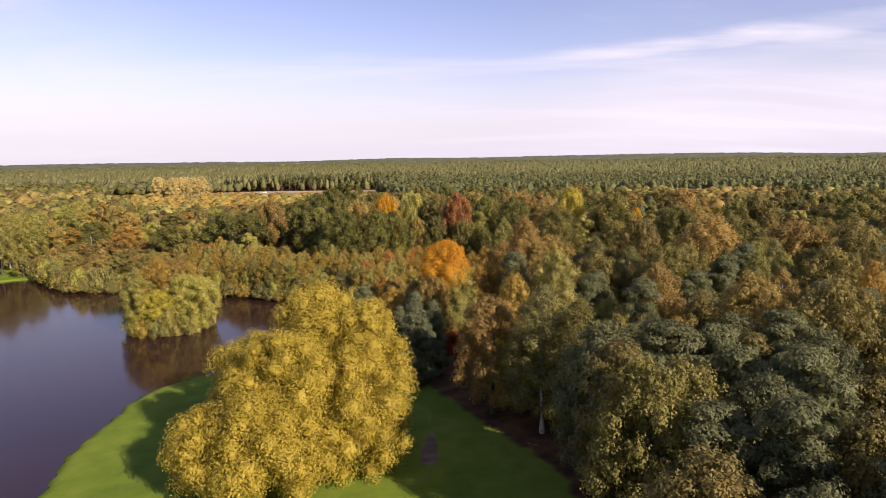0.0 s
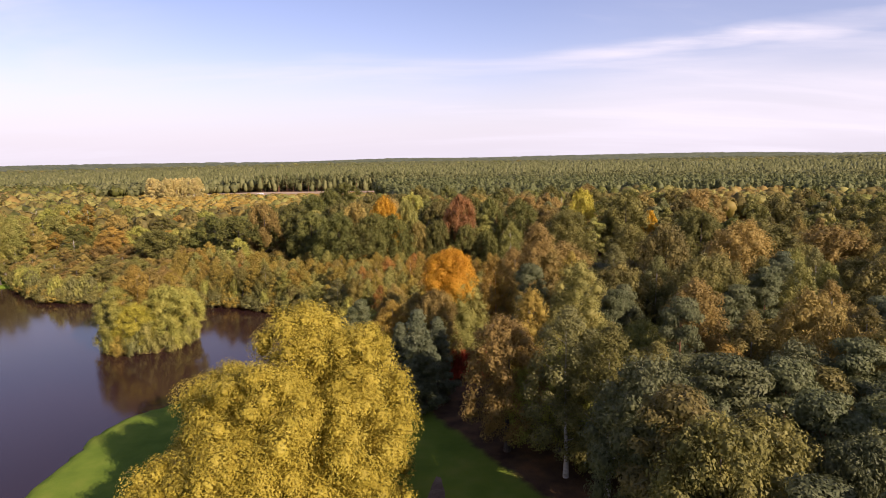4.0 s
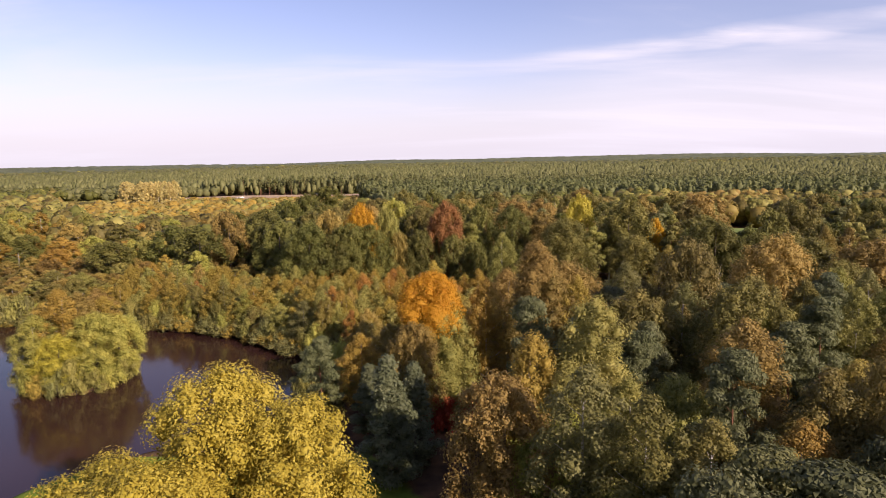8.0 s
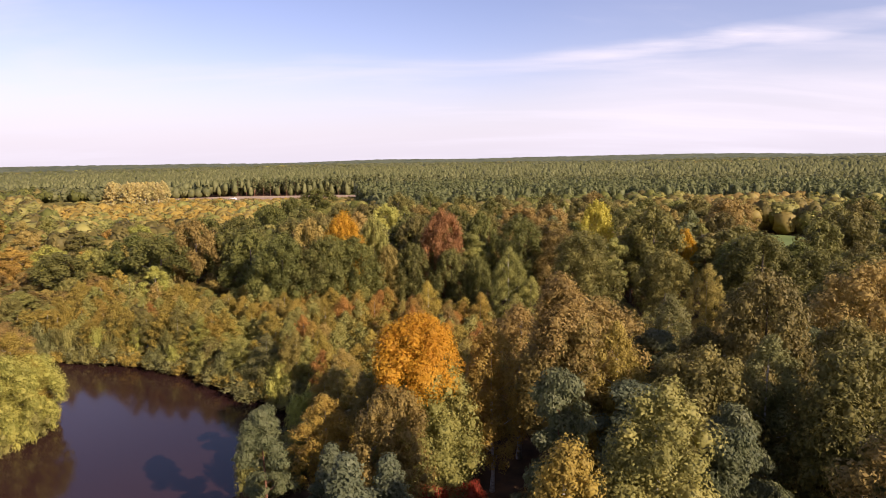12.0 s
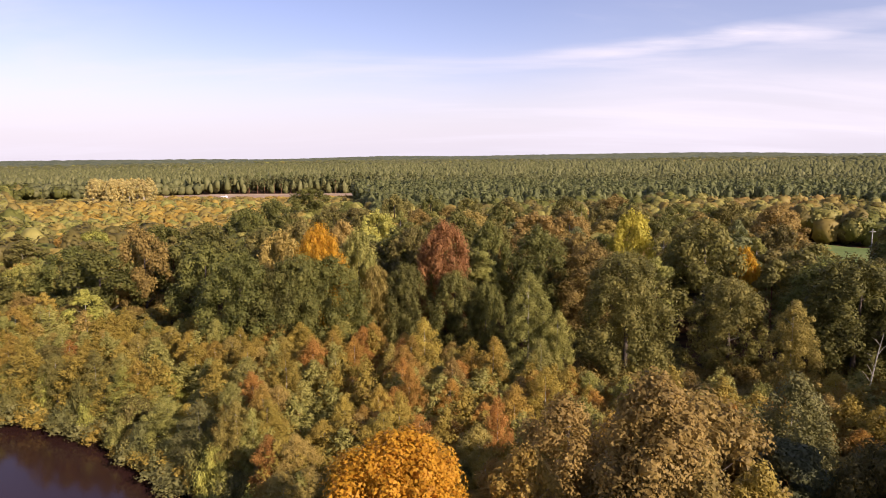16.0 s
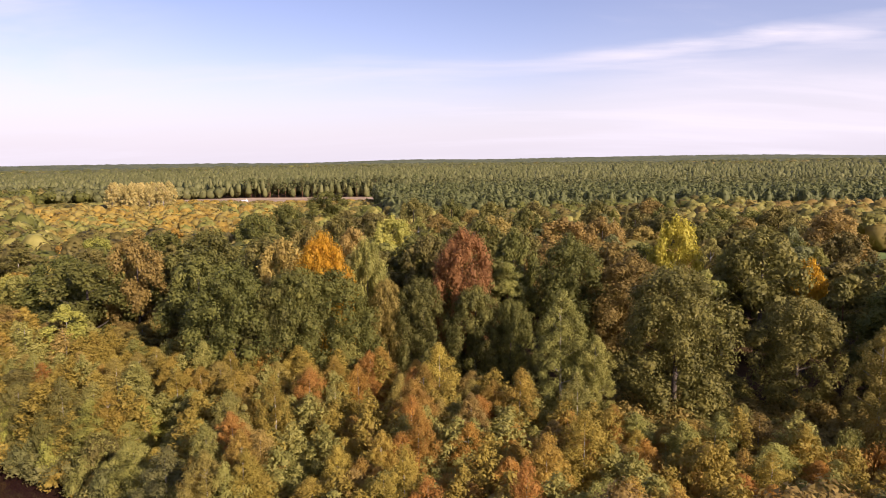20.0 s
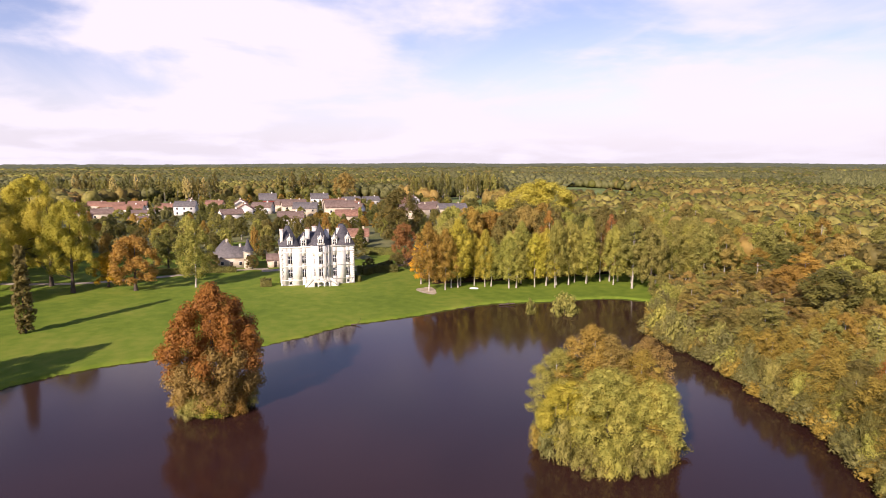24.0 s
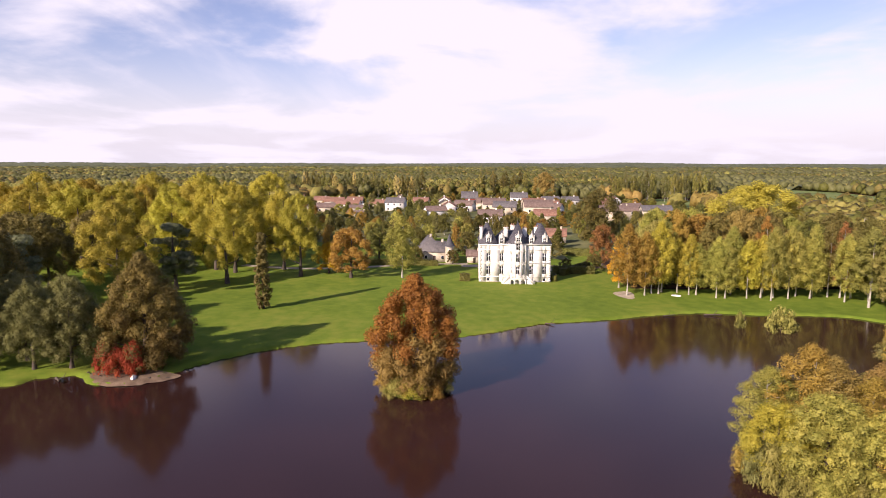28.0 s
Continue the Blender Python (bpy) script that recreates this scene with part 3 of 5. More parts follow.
def axis(lo, hi, step, end, grow=1.14):
    mid = np.arange(lo, hi + step, step)
    out, d, p = [], step, hi + step
    while p < end:
        d *= grow
        p += d
        out.append(p)
    left, d, p = [], step, lo
    while p > -end:
        d *= grow
        p -= d
        left.append(p)
    return np.r_[left[::-1], mid, out]


def ground():
    gx, gy = axis(-170, 14, 1.0, 4900), axis(-100, 112, 1.0, 4900)
    X, Y = np.meshgrid(gx, gy)
    x, y = X.ravel(), Y.ravel()
    near = (x > -300) & (x < 120) & (y > -160) & (y < 200)
    z = np.full(len(x), 1.1)
    z[near] = land_heights(x[near], y[near])
    nx, ny = len(gx), len(gy)
    k = (np.arange(ny - 1)[:, None] * nx + np.arange(nx - 1)).ravel()
    me = mesh_of("ground", np.c_[x, y, z], [np.c_[k, k + 1, k + 1 + nx, k + nx]], (GROUND,), True)
    at = me.attributes.new("lawn", "FLOAT", "POINT")
    at.data.foreach_set("value", lawn_share(x, y).astype(np.float32))
    return tagged(new("ground", me), "mown green lawn and brown leaf litter round a lake", "ground", kind="structure")


ground()
g = Geo()
g.add([(-175, -115, 0), (5, -115, 0), (5, 125, 0), (-175, 125, 0)], [(0, 1, 2, 3)])
tagged(new("water", g.mesh("water", WATER)), "still dark brown lake water with soft reflections", "lake", kind="structure")


# ---- far woods ----
CLEARINGS = ((-176, 548, 105, 42), (-86, 560, 60, 24), (121, 213, 22, 25), (-440, 10, 200, 165), (-420, -70, 110, 90), (-390, 110, 90, 90),
             (-900, -250, 90, 60), (-690, 360, 150, 70), (-540, 285, 110, 60), (-980, 420, 160, 60), (-575, -55, 70, 30), (-550, 190, 60, 36))


def open_ground(x, y):
    out = (np.asarray(x) > -262) & (np.asarray(x) < 60) & (np.asarray(y) < 150)
    for cx, cy, a, b in CLEARINGS:
        out |= ((x - cx) / a) ** 2 + ((y - cy) / b) ** 2 < 1
    return out


def is_pine(x, y):
    wave = 40 * np.sin(x * 0.017) + 30 * np.sin(y * 0.023 + 1)
    return ((y > 265 + wave) & (x > -0.20 * y + 10)) | ((y > 585) & (x > -0.95 * y)) | (np.hypot(x, y) > 1700 + 5 * wave)


def scatter(rng, r0, r1, spacing):
    """Places over the half circle of country that lies ahead and to the left, closer together near by."""
    out = []
    r = r0
    while r < r1:
        s = spacing(r)
        a = np.arange(radians(-45), radians(140), s / r)
        a = a + rng.uniform(-0.6, 0.6, len(a)) * s / r
        q = r + rng.uniform(-0.9, 0.9, len(a)) * s
        out.append(np.c_[-np.sin(a) * q, np.cos(a) * q, np.full(len(a), s)])
        r += s * 0.9
    return np.concatenate(out)


def blobs(name, rng, places, tone, height, width, pointed, label, spray=30, coarse=False):
    """A wood of many small crowns in one mesh."""
    n = len(places)
    fv, ft = (ICO2_V, ICO2_T) if not coarse else (ICO_V, ICO_T)
    h = height * rng.uniform(0.72, 1.2, n)
    w = width * places[:, 2] * rng.uniform(0.7, 1.3, n)
    tall = np.minimum(h * 0.55, w * (2.0 if pointed else 1.15))
    v = fv[None] * np.stack([w, w, tall], -1)[:, None]
    if pointed:
        v[..., :2] *= (1.1 - 0.5 * (fv[:, 2] + 1) / 2)[None, :, None]
    v = v * rng.uniform(0.62, 1.2, (n, len(fv), 1))
    v += np.stack([places[:, 0], places[:, 1], 1.0 + h - tall], -1)[:, None]
    g = Geo()
    g.add(v.reshape(-1, 3), t=(ft[None] + np.arange(n)[:, None, None] * len(fv)).reshape(-1, 3))
    close = np.hypot(places[:, 0], places[:, 1]) < (760 if not pointed else 620)
    if close.any():
        near = np.nonzero(close)[0]
        k = np.repeat(near, np.select([np.hypot(places[near, 0], places[near, 1]) < q for q in (300, 620)], [spray * 4, spray], spray // 3))
        d = unit(rng.normal(0, 1, (len(k), 3)) + np.array([0, 0, 0.5]))
        at = np.stack([places[k, 0], places[k, 1], 1.0 + h[k] - tall[k]], -1) + d * np.stack([w[k], w[k], tall[k]], -1)
        leaves(g, rng, at, d, np.select([np.hypot(at[:, 0], at[:, 1]) < q for q in (300, 620)], [0.95, 1.45], 2.3), 1.2)
    me = g.mesh(name, LEAF[tone])
    return tagged(new(name, me), label, "woodland", kind="stuff")


rng = np.random.default_rng(4)
pines = scatter(rng, 150, 1500, lambda r: max(4.4, r / 105))
pines = pines[~open_ground(pines[:, 0], pines[:, 1]) & is_pine(pines[:, 0], pines[:, 1])]
deep = np.hypot(pines[:, 0], pines[:, 1]) > 480
blobs("pine_forest", rng, pines[~deep], "pine", 15.0, 0.52, True, "dense dark green pine forest behind the oaks")
blobs("pine_forest", rng, pines[deep], "pine", 15.0, 0.54, True, "dense dark green pine forest reaching the horizon", coarse=True)
rest = scatter(rng, 150, 600, lambda r: max(6.0, r / 60))
rest = rest[~((np.abs(np.degrees(np.arctan2(rest[:, 0], rest[:, 1])) - 30) < 3.6) & (np.hypot(rest[:, 0], rest[:, 1]) < 245))]
rest = rest[~((rest[:, 0] > 112) & (rest[:, 0] < 168) & (rest[:, 1] > 165) & (rest[:, 1] < 225))]
rest = rest[~open_ground(rest[:, 0], rest[:, 1]) & ~is_pine(rest[:, 0], rest[:, 1])]
outer = scatter(rng, 600, 3000, lambda r: max(7.0, r / 100))
outer = outer[~open_ground(outer[:, 0], outer[:, 1]) & (~is_pine(outer[:, 0], outer[:, 1]) | (np.hypot(outer[:, 0], outer[:, 1]) > 1500))]
patchy = np.array([noise.noise(Vector((x * 0.0035, y * 0.0035, 5))) for x, y, _ in outer]) + rng.normal(0, 0.14, len(outer)) - 0.12 * (outer[:, 1] > 800) + np.where(outer[:, 0] < -0.7 * outer[:, 1], 0.22, 0)
for tone, lo, hi, label in (("pine", -9, 0.2, "dark green woods of the far country"), ("oak", 0.2, 0.42, "green woods of the far country"),
                            ("olive", 0.42, 0.6, "olive green woods of the far country"), ("birchgreen", 0.6, 9, "pale green woods of the far country")):
    blobs("far_wood", rng, outer[(patchy >= lo) & (patchy < hi)], tone, 12.0, 0.66, False, label, coarse=True)
mixed = np.array([noise.noise(Vector((x * 0.010, y * 0.010, 3))) for x, y, _ in rest]) + rng.normal(0, 0.24, len(rest)) + np.where(rest[:, 0] < -100, 0.18, 0)
scrub = (rest[:, 0] < -55) & (rest[:, 1] > 200) & (rest[:, 1] < 540) & (rest[:, 0] > -0.75 * rest[:, 1])
for tone, lo, hi, label in (("oak", -9, -0.12, "dark green oaks of the distant wood"), ("olive", -0.12, 0.16, "olive green crowns of the distant wood"),
                            ("birchgreen", 0.16, 0.48, "dull green crowns of the distant wood"), ("birch", 0.48, 0.72, "golden crowns of the distant wood"),
                            ("brown", 0.72, 9, "brown autumn crowns of the distant wood")):
    pick = (mixed >= lo) & (mixed < hi)
    blobs("distant_wood", rng, rest[pick & ~scrub], tone, 12.5, 0.72, False, label)
for tone, lo, hi, label in (("olive", -9, -0.38, "olive green bushes of the open scrub"), ("birchgreen", -0.38, 0.02, "pale green scrub before the pines"),
                            ("birch", 0.02, 0.34, "golden scrub before the pines"), ("honey", 0.34, 9, "brown scrub before the pines")):
    pick = (mixed >= lo) & (mixed < hi) & scrub
    blobs("scrub", rng, rest[pick & (rest[:, 1] < 400)], tone, 7.5, 0.66, False, label)
    blobs("scrub", rng, rest[pick & (rest[:, 1] >= 400)], tone, 3.4, 0.5, False, label)


def canopy():
    """The closed roof of the woods from the middle distance to the horizon."""
    a = np.radians(np.arange(-46, 142, 0.3))
    r = 900 * (4850 / 900) ** (np.arange(150) / 149)
    A, Rr = np.meshgrid(a, r)
    x, y = -np.sin(A).ravel() * Rr.ravel(), np.cos(A).ravel() * Rr.ravel()
    rr = np.random.default_rng(8)
    z = 6.5 + rr.uniform(-3, 3, len(x)) + 5.5 * np.clip((Rr.ravel() - 2200) / 1200, 0, 1)
    hill = np.array([noise.noise(Vector((p * 0.0011, q * 0.0011, 9))) for p, q in zip(x, y)])
    z += np.clip((Rr.ravel() - 1800) / 2500, 0, 1) * (hill * 16 + 4)
    z[open_ground(x, y)] = 0.5
    nx, ny = len(a), len(r)
    k = (np.arange(ny - 1)[:, None] * nx + np.arange(nx - 1)).ravel()
    me = mesh_of("woodland_horizon", np.c_[x, y, z], [np.c_[k + nx, k + 1 + nx, k + 1, k]], (HORIZON,))
    tagged(new("woodland_horizon", me), "unbroken dark green woodland out to the horizon", "woodland", kind="stuff")


canopy()
for (cx, cy, a, b), mat, label in zip(CLEARINGS, (FIELD, FIELD, MEADOW, GARDEN, GARDEN, GARDEN, FIELD, MEADOW, MEADOW, MEADOW, MEADOW, MEADOW),
                                      ("bare brown cleared field by the pines", "bare brown cleared strip by the pines", "small mown meadow in the wood") + ("green meadow beyond the park",) * 9):
    t = np.linspace(0, 2 * np.pi, 40, endpoint=False)
    wob = 1 + 0.08 * np.sin(3 * t + cx) + 0.05 * np.sin(7 * t)
    g = Geo()
    ring = np.c_[cx + a * wob * np.cos(t), cy + b * wob * np.sin(t), np.full(40, 1.25)]
    g.add(np.r_[ring, [(cx, cy, 1.35)]], t=[(k, (k + 1) % 40, 40) for k in range(40)])
    tagged(new("field", g.mesh("field", mat)), label, "field", kind="structure")


# ---- the trees that stand alone ----
def hero(name, tone, seed, x, y, h, r, count, size, peaks, label, base=0.8, lobe=1.55, bark=None, top=None, top_base=None):
    """A great tree built leaf by leaf: several domes grown into one crown; top: the leaf tone of the first dome."""
    root = thing(name, pose(x, y, land(x, y)), label, "tree")
    domes = [[(a + px, b + py, c, d) for a, b, c, d in dome(seed + k, ph, top_base if top_base and k == 0 else base, pr, 62, lobe, 0.4)] for k, (px, py, ph, pr) in enumerate(peaks)]
    every = sum(domes, [])
    part("trunk", trunk(seed, h, 0.035 * h, every, 26).mesh("trunk", bark or BARK), None, root)
    if top:
        part("crown", crown(seed + 50, domes[0], count // 2, size, fine=True).mesh("crown", LEAF[top]), None, root)
        every = sum(domes[1:], [])
    part("crown", crown(seed, every, count // 2 if top else count, size, fine=True).mesh("crown", LEAF[tone]), None, root)
    TAKEN.append((x, y, r))


hero("plane_tree", "plane", 31, -23.7, -17.2, 20, 13, 400000, 0.175, ((1.0, 2.9, 20.4, 7.0), (-5.6, -0.8, 15.2, 6.8), (6.8, 0.8, 18.4, 6.2), (-1.5, -5, 16.6, 8.0), (-7.6, -8.5, 9.5, 5.4), (5.5, -4.5, 14.0, 6.6), (-2.0, -10.5, 12.0, 6.6)),
     "broad plane tree in full golden yellow leaf on the lawn")
hero("maple_tree", "birchgreen", 41, -8.3, 25.5, 19, 5.0, 110000, 0.19, ((-0.9, 0.3, 19.8, 4.3), (0.9, -0.5, 16.4, 4.5), (-0.6, -1.0, 12.0, 4.7)),
     "tall maple with a bright orange top and dull green skirts", base=1.5, lobe=1.25, top="orange", top_base=11.5)
hero("oak_tree", "bronze", 47, 4.7, 23.7, 22, 5, 62000, 0.19, ((0.2, 0.3, 23.8, 3.3), (1.6, -0.5, 20.6, 3.2), (-1.4, -0.4, 17.6, 3.0)),
     "old oak in thinning bronze and brown leaf with pale limbs", 9.0, 1.05, WHITEBARK, "brown")
hero("aspen_tree", "birchgreen", 53, 7.4, 0.8, 20, 5, 90000, 0.18, ((0, 0, 21.5, 3.8), (-2.6, -2.4, 16.0, 3.6), (2.0, -1.0, 15.0, 3.8)),
     "tall dull green aspen at the edge of the wood", 3.0, 1.2, WHITEBARK)
hero("ash_tree", "lime", 59, 4.2, -5.6, 11, 5.4, 85000, 0.18, ((0, 0, 12.4, 4.4), (-3.0, 0.6, 10.1, 3.6), (2.8, -0.4, 10.7, 3.8)),
     "broad light green ash at the edge of the lawn", 1.5, 1.2)
hero("aspen_tree", "honey", 61, 1.4, -0.4, 18, 4.0, 66000, 0.165, ((0, 0, 18.4, 2.7), (-1.2, -1.0, 13.4, 2.5), (1.5, -0.6, 14.8, 2.6)),
     "tall aspen in honey gold autumn leaf beside the ride", 3.0, 1.1, WHITEBARK)
tree("fir", "bluepine", -13.0, 6.2, 14.6, 4.2)
tree("fir", "bluepine", -10.6, 11.0, 12.3, 3.6)
tree("fir", "bluepine", -16.8, 19.0, 9.7, 3.2)
tree("pine", "scots", -22.8, 18.5, 13.3, 3.0, "shore")
tree("airy", "amber", -18.9, 26.2, 11.7, 3.8)
tree("airy", "brown", -14.9, 29.5, 12.1, 3.4)
tree("pine", "scots", 2.0, 6.5, 20.1, 3.4)
tree("pine", "scots", 12.4, 3.0, 17.3, 3.2)
tree("pine", "scots", 17.8, 8.3, 10.5, 3.4)
tree("pine", "scots", -28.3, 34.3, 9.1, 3.0, "shore")
tree("pine", "scots", 14.7, -27.0, 18.2, 5.4)
tree("pine", "scots", 17.2, -7.9, 18.6, 3.6)
tree("airy", "brown", 21.1, -1.1, 19.7, 5.0)
tree("oak", "olive", 53.5, 54.9, 20.7, 9.0)
tree("oak", "brown", 63.0, 45.5, 20.5, 9.0)
tree("oak", "olive", 72.7, 41.6, 20.6, 8.5)
tree("oak", "olive", 25.8, 26.9, 23.5, 5.8)
tree("oak", "birch", 41.7, 35.9, 22.7, 7.2)
tree("pine", "scots", 18.4, -34.2, 18.0, 4.0)
tree("oak", "brown", 29.9, -10.4, 20.0, 5.0)
tree("oak", "olive", 35.4, -18.4, 21.0, 5.5)
tree("pine", "scots", 14.6, 7.4, 16.9, 3.2)
tree("bush", "birchgreen", 9.1, -22.0, 4.5, 2.4)
# the line of great oaks behind the birches
tree("oak", "oak", -40.4, 89.8, 20.8, 6.8)
tree("oak", "oak", -33.1, 90.7, 18.8, 5.6)
tree("oak", "oak", -26.6, 91.5, 19.6, 6.4)
tree("oak", "orange", -28.8, 94.9, 24.6, 5.0)
tree("oak", "oak", -30.7, 90.1, 20.2, 5.6)
tree("oak", "birchgreen", -23.1, 100.1, 22.9, 4.0)
tree("oak", "birch", -19.6, 97.0, 17.4, 3.2)
tree("oak", "rust", -8.5, 102.9, 23.9, 5.9)
tree("oak", "oak", -6.4, 95.9, 16.2, 4.8)
tree("oak", "oak", -14.4, 96.8, 17.4, 4.6)
tree("oak", "oak", -1.3, 93.9, 15.0, 3.4)
tree("airy", "birchgreen", 4.7, 84.4, 18.0, 3.8)
tree("airy", "birchgreen", 8.8, 82.4, 12.6, 2.6)
tree("oak", "olive", 19.2, 85.9, 21.2, 7.4)
tree("oak", "olive", 35.2, 86.9, 16.8, 6.0)
tree("oak", "olive", 38.8, 107.7, 23.6, 8.0)
tree("oak", "gold", 45.4, 105.9, 18.4, 3.0)
tree("oak", "planegreen", 27.7, 116.1, 24.2, 5.4)
tree("oak", "oak", 8.7, 108.9, 22.0, 6.6)
tree("airy", "birch", 38.8, 75.4, 15.8, 3.5)
tree("oak", "oak", -75.7, 137.5, 19.9, 7.5)
tree("oak", "oak", -65.4, 140.0, 19.9, 7.5)
tree("oak", "oak", -74.7, 110.1, 17.8, 8.6)
tree("oak", "oak", -55.9, 116.0, 19.4, 7.0)
tree("oak", "oak", -50.4, 102.0, 19.8, 6.6)
tree("oak", "olive", -45.4, 119.0, 20.9, 6.6)
tree("oak", "birch", -39.4, 110.5, 21.4, 5.4)
tree("oak", "oak", -81.0, 309.7, 19.9, 11.0, "far")
tree("oak", "oak", 0.4, 120.5, 21.8, 5.0)
tree("oak", "olive", -14.4, 115.6, 21.7, 6.0)
tree("oak", "lime", -25.8, 146.9, 22.3, 6.0)
tree("oak", "birch", -30.8, 126.2, 21.9, 5.0)
tree("oak", "oak", -87.4, 123.0, 16.8, 7.6)
tree("oak", "oak", -101.8, 114.5, 13.8, 7.4)
tree("airy", "lime", -70.1, 97.2, 13.1, 4.4, "thicket")
# the islands
for kind, tone, x, y, h, r in (("airy", "honey", -1.6, -1.8, 15.6, 4.4), ("airy", "honey", 4.4, 3.2, 13.4, 4.0), ("airy", "willow", -5.6, 1.6, 13.0, 4.4),
                               ("airy", "lime", -4.4, -6.2, 12.2, 4.0), ("airy", "brown", 1.5, 6.1, 14.2, 4.4), ("oak", "lime", 5.8, -3.0, 12.0, 5.0),
                               ("oak", "planegreen", 0.4, -6.6, 9.0, 4.4), ("airy", "birch", 1.4, 0.1, 14.6, 4.0), ("airy", "birchgreen", -2.5, 6.6, 12.0, 4.0),
                               ("oak", "lime", 7.2, 3.0, 10.5, 4.6), ("airy", "willow", -7.4, -3.0, 11.0, 3.6)):
    tree(kind, tone, -69.2 + x * 0.82, 43.6 + y * 0.82, h, r, "islet")
for k in range(17):
    a = k * 2 * math.pi / 17
    tree("bush", ("birchgreen", "lime", "honey", "willow", "birchgreen")[k % 5], -69.2 + 7.3 * math.cos(a), 43.6 + 7.3 * math.sin(a), 4.2 + k % 3, 2.4, "islet")


def cypress(x, y, h, r, seed, upper, lower, split, mid, tip, label, where):
    """A swamp cypress, full to the ground, with one leaf tone above and another below."""
    root = thing("cypress_tree", pose(x, y, land(x, y)), label, "tree")
    lobes = egg(seed, h, 0.3, r, 110, 1.45, mid, tip)
    rng = random.Random(seed)
    part("trunk", trunk(seed, h, 0.5, lobes, 8).mesh("trunk", BARK), None, root)
    high = [q for q in lobes if q[2] > h * split + rng.uniform(-1.8, 1.8)]
    low = [q for q in lobes if q not in high]
    for k, (group, tone) in enumerate(((high, upper), (low, lower))):
        part("crown", crown(seed + k, group, 26000, 0.27, fine=True).mesh("crown", LEAF[tone]), None, root)
    TAKEN.append((x, y, r))


cypress(-97.6, -5.2, 18.0, 7.4, 5, "cypress", "birch", 0.40, 0.38, 1.08, "swamp cypress with coppery top and golden skirts on an islet", "islet")
for k in range(9):
    a = k * 2 * math.pi / 9
    tree("bush", ("planegreen", "amber", "birchgreen")[k % 3], -97.6 + 4.4 * math.cos(a), -5.2 + 4.4 * math.sin(a), 3.4, 2.2, "islet")
cypress(-107.8, -54.2, 19.6, 8.6, 9, "bronze", "bronze", 0.4, 0.2, 0.95, "broad bronze and olive swamp cypress on the lake shore", "shore")
for k, (x, y) in enumerate(((-102.0, -57.8), (-101.4, -55.6), (-102.0, -53.4))):
    tree("bush", "red", x, y, 5.8 - k % 2, 2.3, "shore")


# ---- filling the woods ----
def free(x, y, r, tight=0.62):
    return all((x - a) ** 2 + (y - b) ** 2 > (tight * (r + c)) ** 2 for a, b, c in TAKEN)


def fill(seed, n, x0, x1, y0, y1, inside, choose, where="wood", tight=0.62, group=""):
    rng = random.Random(seed)
    made = tries = 0
    while made < n and tries < n * 30:
        tries += 1
        x, y = rng.uniform(x0, x1), rng.uniform(y0, y1)
        if not inside(x, y):
            continue
        kind, tone, h, r = choose(rng, x, y)
        if free(x, y, r, tight):
            tree(kind, tone, x, y, h, r, where, group)
            made += 1
    return made


def dry(x, y, gap=1.5):
    return float(shore_distance(np.array([x]), np.array([y]))[0]) > gap


# the young birches between the lake and the oaks
def thicket(x, y):
    top = 89 - 0.25 * (x + 22.6) if x < -22.6 else 89 - 0.55 * (x + 22.6) if x < 7.4 else 72.5 - 0.25 * (x - 7.4)
    low = 54 if x < -32.6 else 40
    return low < y < top and dry(x, y, 2.2)


def young(rng, x, y):
    bank = x < -34 and float(shore_distance(np.array([x]), np.array([y]))[0]) < 11
    tone = rng.choice(("birchgreen", "birchgreen", "olive", "willow", "lime", "honey") if bank else ("honey",) * 6 + ("birch",) * 4 + ("birchgreen",) * 4 + ("copper",) * 1)
    if x > -26 and rng.random() < 0.55:
        tone = rng.choice(("copper", "copper", "honey", "amber", "birch"))
    h = rng.uniform(8.0, 12.0) * (0.62 if x < -84 else 0.82 if bank or x > 8 else 1.0)
    if rng.random() < 0.5:
        return "airy", tone, h * rng.uniform(0.8, 1.0), rng.uniform(2.0, 3.0)
    return "birch", tone, h * rng.uniform(0.85, 1.1), rng.uniform(1.8, 2.9)


fill(5, 270, -90, 47, 38, 110, thicket, young, "thicket", 0.34, "young birches of the thicket")


# the mixed wood to the east
def east(x, y):
    edge = 8.1 if y < -22 else 4.1 - 0.62 * (y + 16) if y < 4 else -17.3 + 0.35 * (y - 4)
    ride = abs(x + 7.0) < 4.5 and -8 < y < 19
    return x > edge and not ride and not (y > 40 and x < 50) and not (y > 62 and x < 64 and y < 80) and dry(x, y, 2.5)


